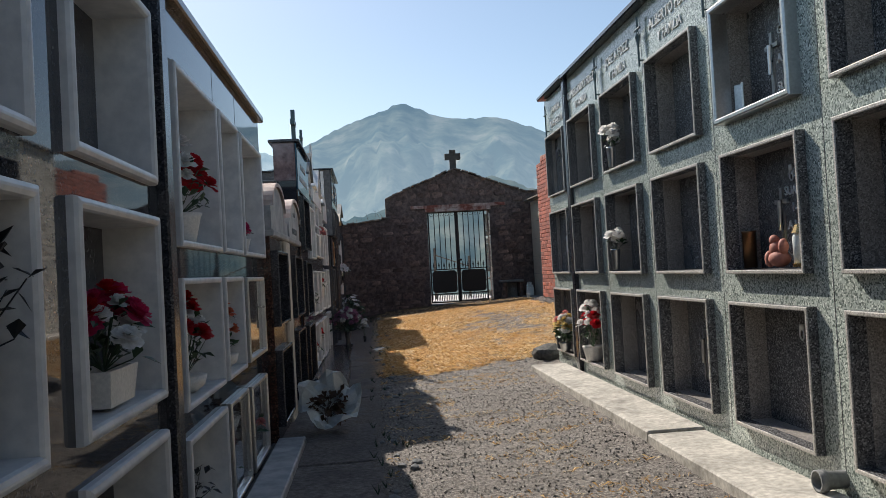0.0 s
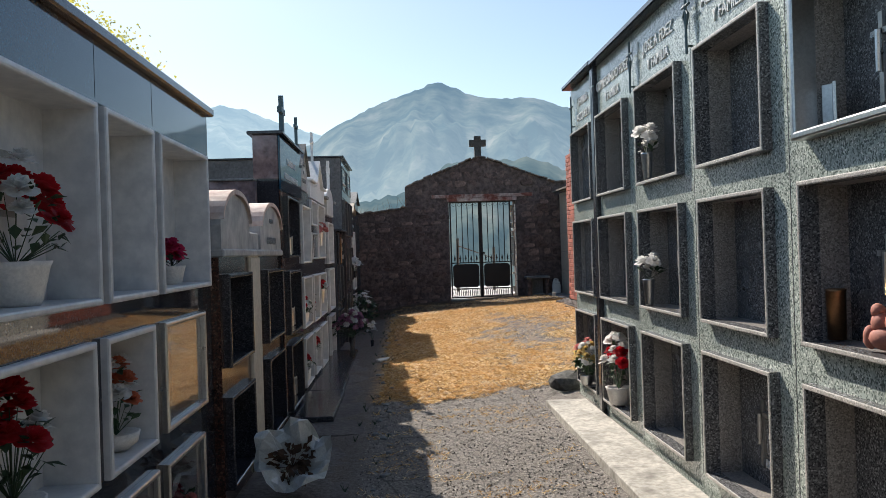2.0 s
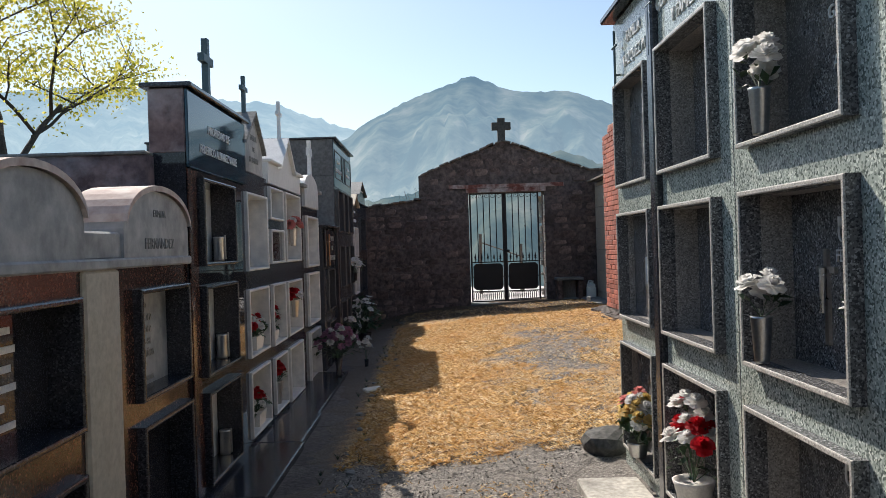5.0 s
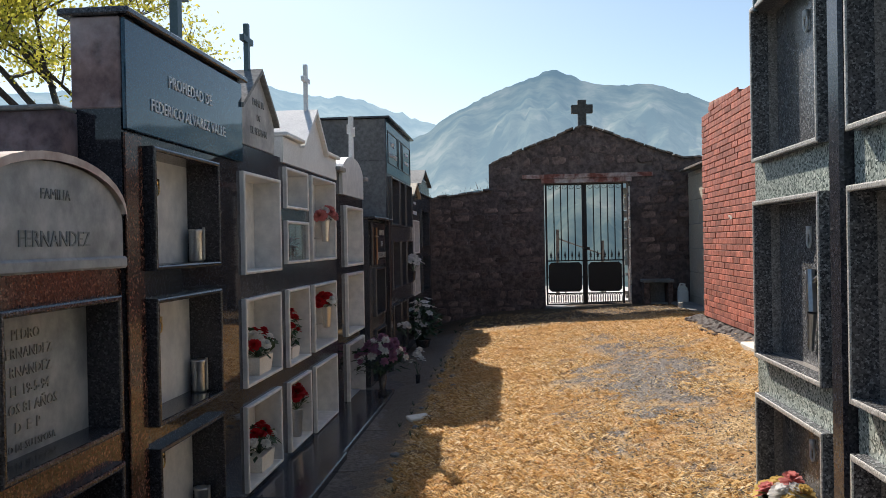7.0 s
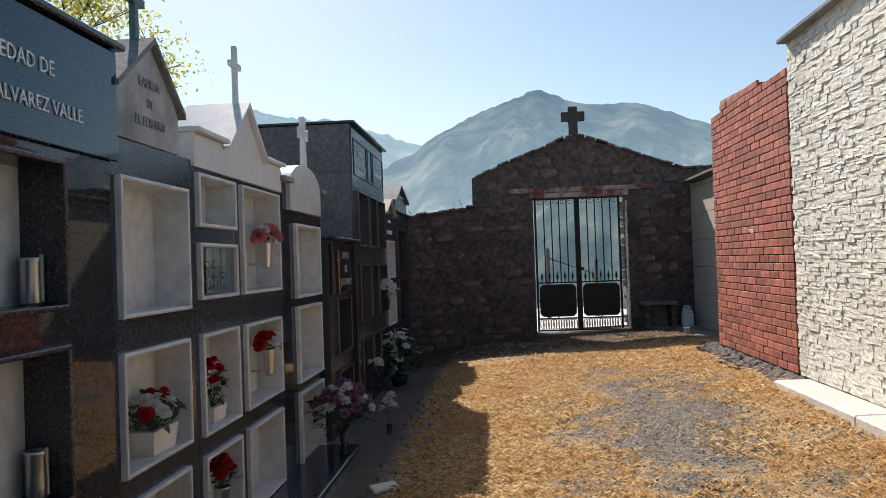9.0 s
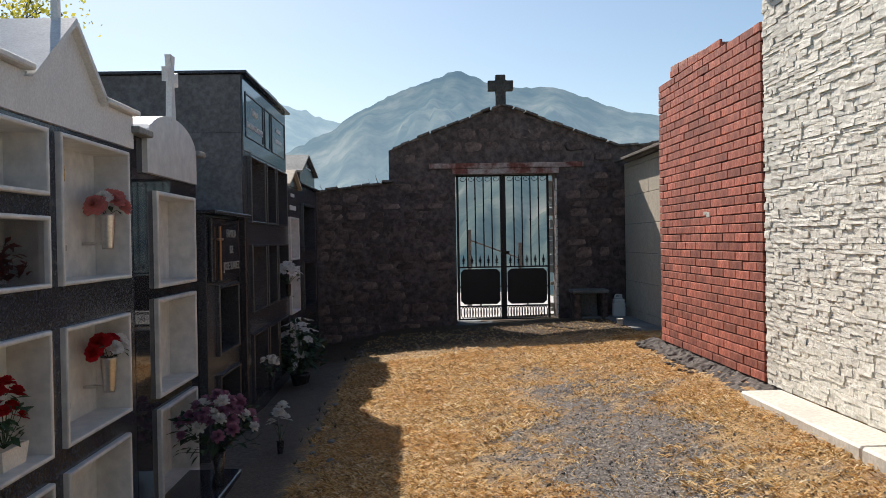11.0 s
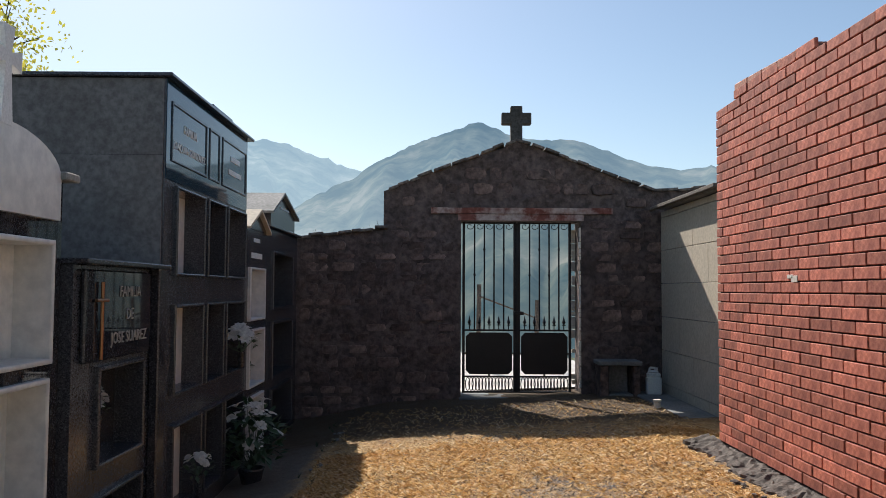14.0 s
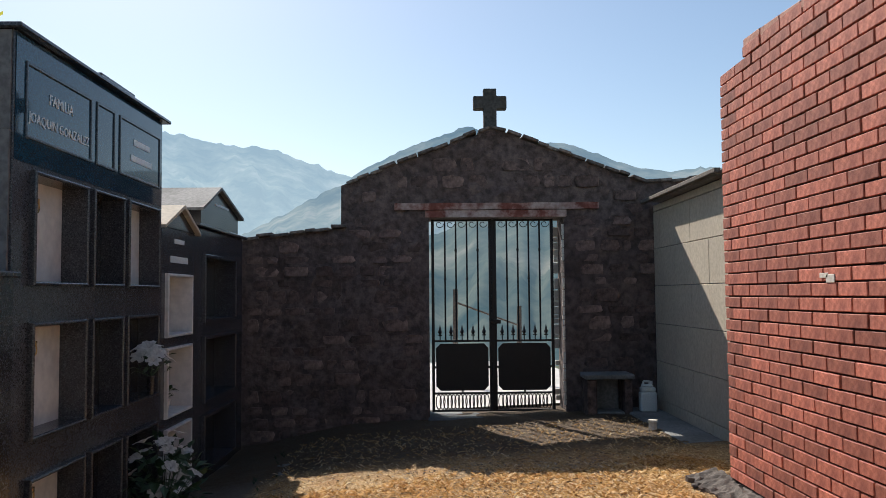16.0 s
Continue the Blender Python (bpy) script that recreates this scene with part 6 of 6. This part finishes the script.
def wrapped_bouquet():
    ob = thing("wrapped_bouquet", (-0.34, 5.98, 0.43), "dried brown bouquet in crumpled translucent white wrapping on the path", "flowers")
    bm = bmesh.new()
    rings = []
    for j, (r, z) in enumerate(((.03, .02), (.07, .06), (.13, .14), (.19, .2), (.22, .2))):
        rings.append([bm.verts.new((math.cos(a) * r * (1 + .28 * noise.noise(Vector((a * 2, j, 0)))), math.sin(a) * r * (1 + .22 * noise.noise(Vector((a * 2, j, 4)))), max(.01, z + (.07 * noise.noise(Vector((a * 3.1, j * .8, 8))) + .05 * math.sin(a * 5)) * (j / 3))))
                      for a in [2 * math.pi * i / 28 for i in range(28)]])
    for p, q in zip(rings, rings[1:]):
        for i in range(28):
            bm.faces.new((p[i], p[(i + 1) % 28], q[(i + 1) % 28], q[i]))
    ob.rotation_euler = (radians(48), radians(10), 0)
    ob.location.z = 0.52
    part("wrapping", bm, WRAP, ob, "crumpled milky wrapping sheet")
    foliage(random.Random(9), 90, .13, .2, .05, 1.0, DRY_STEM, ob, "dried_stem", .06)


WRAP = plain("milky_wrapping", (0.62, 0.63, 0.6), 0.45)
DRY_STEM = petal_material("dried_brown_stem", (0.11, 0.06, 0.035))
wrapped_bouquet()

# on the right-hand block
bouquet((1.81, 5.84, 2.182), "white roses in a tall steel vase inside a niche", [(WHITE, 4)], .085, .16, ("tall", STEEL, .85), .8, 12, size=1.35)
bouquet((1.81, 5.88, 1.438), "white roses in a tall steel vase inside a niche", [(WHITE, 4)], .085, .16, ("tall", STEEL, .85), .8, 12, size=1.35)
bouquet((1.90, 5.42, 1.438), "white and yellow flowers in a slim vase inside a niche", [(WHITE, 3), (YELLOW, 1)], .04, .14, ("tall", POT_WHITE, .7), .8, 14, size=1.1)
bouquet((1.92, 5.40, 2.182), "white flowers in a slim vase inside a niche", [(WHITE, 5)], .05, .22, ("tall", POT_WHITE, .7), .8, 14, size=1.1)
bouquet((1.83, 6.72, 0.69), "red roses and white carnations in a white wicker pot", [(RED, 7), (WHITE, 12)], .22, .38, ("pot", POT_WHITE, 1.2), .35, 70, size=1.3, leaf_mat=None)
bouquet((1.80, 7.58, 0.69), "cream, yellow and pink flowers with green leaves in a pot", [(WHITE, 9), (YELLOW, 10), (PINK, 2)], .20, .28, ("pot", STEEL, .8), .35, 110, size=1.3, leaf=.07)


def right_small_things():
    ob = thing("metal_vase", (1.89, 3.93, 1.438), "dark copper cylinder vase inside a niche", "vase")
    part("cup", lathe(bmesh.new(), [(.032, 0), (.034, .17), (.038, .18), (.033, .18), (.029, .03), (.0, .02)], 12), BRONZE, ob, smooth=True)
    ob = thing("open_book_vase", (1.89, 3.90, 2.186), "brass vase shaped like an open book", "vase")
    for s in (-1, 1):
        q = part("leaf", boxed((-.006, 0, 0), (.006, .045, .16), .002), STEEL, ob)
        q.matrix_basis = pose(0, 0, 0, 0, 0, 25 * s if s > 0 else 155)
    ob = thing("clay_figure", (1.87, 3.60, 1.438), "small reddish clay ornament in the shape of a crouched angel", "figurine")
    bm = bmesh.new()
    for c, r in (((0, 0, .05), (.06, .075, .05)), ((0, .02, .11), (.045, .05, .05)), ((-.01, .03, .16), (.03, .032, .032)), ((0, -.05, .12), (.03, .03, .045)), ((-.03, .06, .05), (.03, .03, .05))):
        bmesh.ops.create_uvsphere(bm, u_segments=12, v_segments=8, radius=1, matrix=Matrix.Translation(c) @ Matrix.Diagonal((*r, 1)))
    for v in bm.verts:
        v.co += Vector((1, 1, 1)) * .006 * noise.noise(v.co * 40)
        v.co.z = max(v.co.z, 0)
        v.co *= 0.78
    for f in bm.faces:
        f.smooth = True
    part("ornament", bm, TERRACOTTA, ob)
    ob = thing("candle_lantern", (1.90, 3.47, 1.438), "small glass and brass candle lantern", "lantern")
    part("glass", lathe(bmesh.new(), [(.03, .015), (.032, .13), (.025, .15), (.0, .151)], 10), PLASTIC, ob, smooth=True)
    part("base", lathe(bmesh.new(), [(.036, 0), (.036, .015), (.0, .016)], 10), BRASS, ob)
    part("cap", lathe(bmesh.new(), [(.035, .15), (.02, .185), (.0, .19)], 10), BRASS, ob)
    ob = thing("drain_pipe", (1.80, 3.13, 0.60), "short grey plastic drain pipe sticking out of the block", "pipe")
    bm = bmesh.new()
    rings = []
    for x, r in ((.06, .036), (-.05, .036), (-.05, .044), (-.085, .044), (-.085, .036), (.0, .033)):
        rings.append([bm.verts.new((x, r * math.cos(a), r * math.sin(a))) for a in [2 * math.pi * i / 18 for i in range(18)]])
    for p, q in zip(rings, rings[1:]):
        for i in range(18):
            bm.faces.new((p[i], p[(i + 1) % 18], q[(i + 1) % 18], q[i]))
    part("pipe", bm, CONCRETE, ob, smooth=True)
    ob = thing("small_figure", (1.90, 2.88, 0.69), "small pale angel ornament on a dark plaque in a low niche", "figurine")
    bm = bmesh.new()
    lathe(bm, [(.03, 0), (.02, .06), (.026, .09), (.01, .12), (.018, .14), (.0, .16)], 10)
    part("ornament", bm, STEEL, ob, smooth=True)


right_small_things()


# ---- tree behind the tombs ----
def tree(at, height, spread, seed, leaves, label):
    rnd = random.Random(seed)
    ob = thing("tree", at, label, "tree", "trees behind the tombs")
    bm = bmesh.new()
    tips = []

    def limb(p, d, ln, r, depth):
        q = p
        for k in range(3):
            d2 = (d + Vector((rnd.uniform(-.16, .16), rnd.uniform(-.16, .16), rnd.uniform(-.06, .12)))).normalized()
            e = q + d2 * ln / 3
            tube(bm, q, e, r * (1 - .13 * k), r * (1 - .13 * (k + 1)), 7 if r > .04 else 4, False)
            if depth >= 2:
                tips.append((e, d2))
            q, d = e, d2
        if depth < 4:
            for k in range(4 if depth < 2 else 3):
                a = rnd.uniform(0, 6.283)
                side = Vector((math.cos(a), math.sin(a), rnd.uniform(-.15, .5)))
                limb(q - d * ln * rnd.uniform(0, .55), (d * .55 + side * .75).normalized(), ln * rnd.uniform(.55, .78), r * .55, depth + 1)
    limb(Vector((0, 0, -.3)), Vector((0, 0, 1)), height * .36, .15, 0)
    part("trunk", bm, BARK, ob)
    verts, faces = [], []
    for i in range(leaves):
        p, d = rnd.choice(tips)
        c = p + Vector((rnd.gauss(0, .26), rnd.gauss(0, .26), rnd.gauss(0, .2)))
        n = Vector((rnd.uniform(-1, 1), rnd.uniform(-1, 1), rnd.uniform(-.4, 1))).normalized()
        u = n.orthogonal().normalized()
        u.rotate(Matrix.Rotation(rnd.uniform(0, 6.28), 3, n))
        v = n.cross(u)
        s = rnd.uniform(.03, .07)
        k = len(verts)
        verts += [tuple(c + u * s), tuple(c + v * s * .55), tuple(c - u * s), tuple(c - v * s * .55)]
        faces.append((k, k + 1, k + 2, k + 3))
    me = bpy.data.meshes.new("crown")
    me.from_pydata(verts, [], faces)
    me.materials.append(TREE_LEAF)
    crown = new("crown", me)
    crown.parent = ob
    tagged(crown, kind="stuff")


tree((-8.1, 20.6, 0.4), 12.5, 4.5, 3, 23000, "spring tree with sparse yellow-green leaves behind the tombs")


def beyond_gate():
    apron = thing("pale_apron", (0, 0, 0), "pale sunlit concrete track outside the gate", "pavement", kind="structure")
    bm = bmesh.new()
    rows = [[bm.verts.new((x, y, terrain_z(x, y) + h)) for x, h in ((0.4, -.1), (0.42, .03), (2.1, .035), (3.7, .03), (3.72, -.1))] for y in (19.47, 20.5, 21.5, 22.5, 23.5, 24.6, 25.8, 27.0)]
    for a, b in zip(rows, rows[1:]):
        for i in range(4):
            bm.faces.new((a[i], a[i + 1], b[i + 1], b[i]))
    part("slab", bm, APRON, apron)
    fence = thing("field_fence", (0, 0, 0), "weathered timber posts with a sagging rail beyond the gate", "fence")
    for x, y, z in ((1.76, 22.0, 2.1), (2.72, 22.3, 1.85)):
        part("post", tube(bmesh.new(), (x, y, 0.3), (x + .02, y, z), .045, .035, 7), TIMBER, fence)
    part("rail", tube(bmesh.new(), (1.76, 21.96, 1.92), (2.75, 22.26, 1.55), .015, .012, 6), TIMBER, fence)
    for k, (x, y, top) in enumerate(((-0.75, 24.0, 3.35), (-0.35, 24.4, 3.2), (0.05, 24.2, 3.55), (0.3, 24.6, 3.35))):
        rnd = random.Random(60 + k)
        bush = thing("bare_shrub", (x, y, terrain_z(x, y)), "bare grey shrub with thin twigs behind the wall", "shrub", "shrubs behind the wall")
        bm = bmesh.new()
        for q in range(9):
            p, d = Vector((0, 0, -0.1)), Vector((rnd.uniform(-.16, .16), rnd.uniform(-.16, .16), 1))
            for j in range(5):
                e = p + (d + Vector((rnd.uniform(-.12, .12), rnd.uniform(-.12, .12), 0))) * (top - bush.location.z) / 5 * rnd.uniform(.75, 1.0)
                tube(bm, p, e, .014 - .0022 * j, .012 - .0022 * j, 4, False)
                if j > 1:
                    tube(bm, e, e + Vector((rnd.uniform(-.2, .2), rnd.uniform(-.2, .2), rnd.uniform(.1, .3))), .005, .002, 4, False)
                p = e
        part("stem", bm, TIMBER, bush)
    shrub = thing("wall_weed", (3.95, 16.4, 3.02), "small green plant growing on the wall top", "plant")
    foliage(random.Random(14), 50, .14, .22, 0, 1.0, LEAF, shrub, "leaves", .05)


beyond_gate()


# ---- pieces of walls ----
def brick_pieces():
    host = bpy.data.objects["brick_wall"]
    course, length = 0.0688, 0.252
    me = {}

    def mesh(l):
        k = round(l, 3)
        if k not in me:
            bm = boxed((-0.007, -l / 2, -0.0302), (0.016, l / 2, 0.0302), 0.003)
            me[k] = bpy.data.meshes.new("brick")
            bm.to_mesh(me[k])
            bm.free()
            me[k].materials.append(BRICK)
        return me[k]
    rnd = random.Random(11)
    count = 0
    for i in range(37):
        z = 0.90 + course * (i + 0.5)
        y = 15.125
        first = length if i % 2 else length / 2
        while y > 12.75:
            l = first if y > 15.12 else length
            a = max(y - l, 12.74)
            top = 3.33 + (0.02 if y < 13.6 else 0.09 if y < 14.75 else 0.05)
            if y - a > 0.03 and z + 0.03 < top + 0.03:
                ob = same_mesh("brick", mesh(y - a - 0.009), host, pose(3.232 + rnd.uniform(-.003, .003), (y + a) / 2, z, rnd.uniform(-.4, .4), 0, rnd.uniform(-.6, .6)))
                count += 1
            y -= l


def split_stones():
    host = bpy.data.objects["split_stone_wall"]
    rnd = random.Random(21)
    kinds = []
    for k in range(14):
        bm = boxed((-0.5, -0.5, -0.5), (0.5, 0.5, 0.5))
        bmesh.ops.subdivide_edges(bm, edges=[e for e in bm.edges if all(v.co.x < 0 for v in e.verts)], cuts=1, use_grid_fill=True)
        ty, tz = rnd.uniform(-.2, .2), rnd.uniform(-.12, .12)
        for v in bm.verts:
            if v.co.x < -0.4:
                v.co.x += ty * v.co.y + tz * v.co.z + rnd.uniform(-.1, .1)
            v.co.y += rnd.uniform(-.04, .04)
            v.co.z += rnd.uniform(-.06, .06)
        me = bpy.data.meshes.new("stone")
        bm.to_mesh(me)
        bm.free()
        me.materials.append(SPLIT_STONE)
        kinds.append(me)
    z = 0.90
    rest = bmesh.new()
    while z < 3.55:
        h = rnd.choice((0.026, 0.036, 0.045, 0.032))
        y = 12.72
        while y > 9.0:
            l = rnd.uniform(0.05, 0.17)
            m = Matrix.Translation((3.25 - rnd.choice((0, .002, .005, .008)), y - l / 2, z + h / 2)) @ Matrix.Diagonal((0.03, l - 0.002, h - 0.002, 1))
            if y > 12.28:
                me = rnd.choice(kinds).copy()
                me.transform(m.to_3x3().to_4x4())
                same_mesh("stone", me, host, Matrix.Translation(m.translation))
            else:
                n0 = len(rest.verts)
                rest.from_mesh(rnd.choice(kinds))
                rest.verts.ensure_lookup_table()
                bmesh.ops.transform(rest, matrix=m, verts=rest.verts[n0:])
            y -= l
        z += h
    tagged(part("stone_cladding", rest, SPLIT_STONE, host), kind="stuff")


def rubble_stones():
    host = bpy.data.objects["gate_wall"]
    rnd = random.Random(33)
    z = 0.45
    while z < 3.7:
        h = rnd.uniform(0.10, 0.2)
        x = -0.62 + rnd.uniform(0, .1)
        while x < 3.8:
            w = rnd.uniform(0.13, 0.36)
            cx, cz = x + w / 2, z + h / 2
            clear = not (1.36 - w / 2 < cx < 2.92 + w / 2 and 0.5 < cz < 3.04 + h / 2) and not (1.0 - w / 2 < cx < 3.28 + w / 2 and 2.93 - h / 2 < cz < 3.03 + h / 2)
            if clear and z + h < min(wall_top(x), wall_top(x + w)) - 0.04 and not (x < 0.45 < x + w and z > 2.5) and rnd.random() < 0.72:
                bm = bmesh.new()
                k = 8
                out = []
                for i in range(k):
                    a = 2 * math.pi * (i + rnd.uniform(-.2, .2)) / k
                    sx, sz = abs(math.cos(a)) ** 0.5 * math.copysign(1, math.cos(a)), abs(math.sin(a)) ** 0.5 * math.copysign(1, math.sin(a))
                    out.append((sx * w * 0.47 * rnd.uniform(.86, 1.05), sz * h * 0.45 * rnd.uniform(.86, 1.05)))
                base = [bm.verts.new((p, 0.03, q)) for p, q in out]
                front = [bm.verts.new((p * 0.9, -rnd.uniform(.004, .02), q * 0.88)) for p, q in out]
                bm.faces.new(front)
                for i in range(k):
                    bm.faces.new((base[i], base[(i + 1) % k], front[(i + 1) % k], front[i]))
                bmesh.ops.recalc_face_normals(bm, faces=bm.faces[:])
                ob = part("stone", bm, WALL_STONE, host)
                ob.location = (cx, 18.95 + 0.035 * noise.fractal(Vector((cx * 3.1, cz * 3.7, 0)), 0.8, 2.2, 4) + 0.006, cz)
            x += w
        z += h


brick_pieces()
split_stones()
rubble_stones()
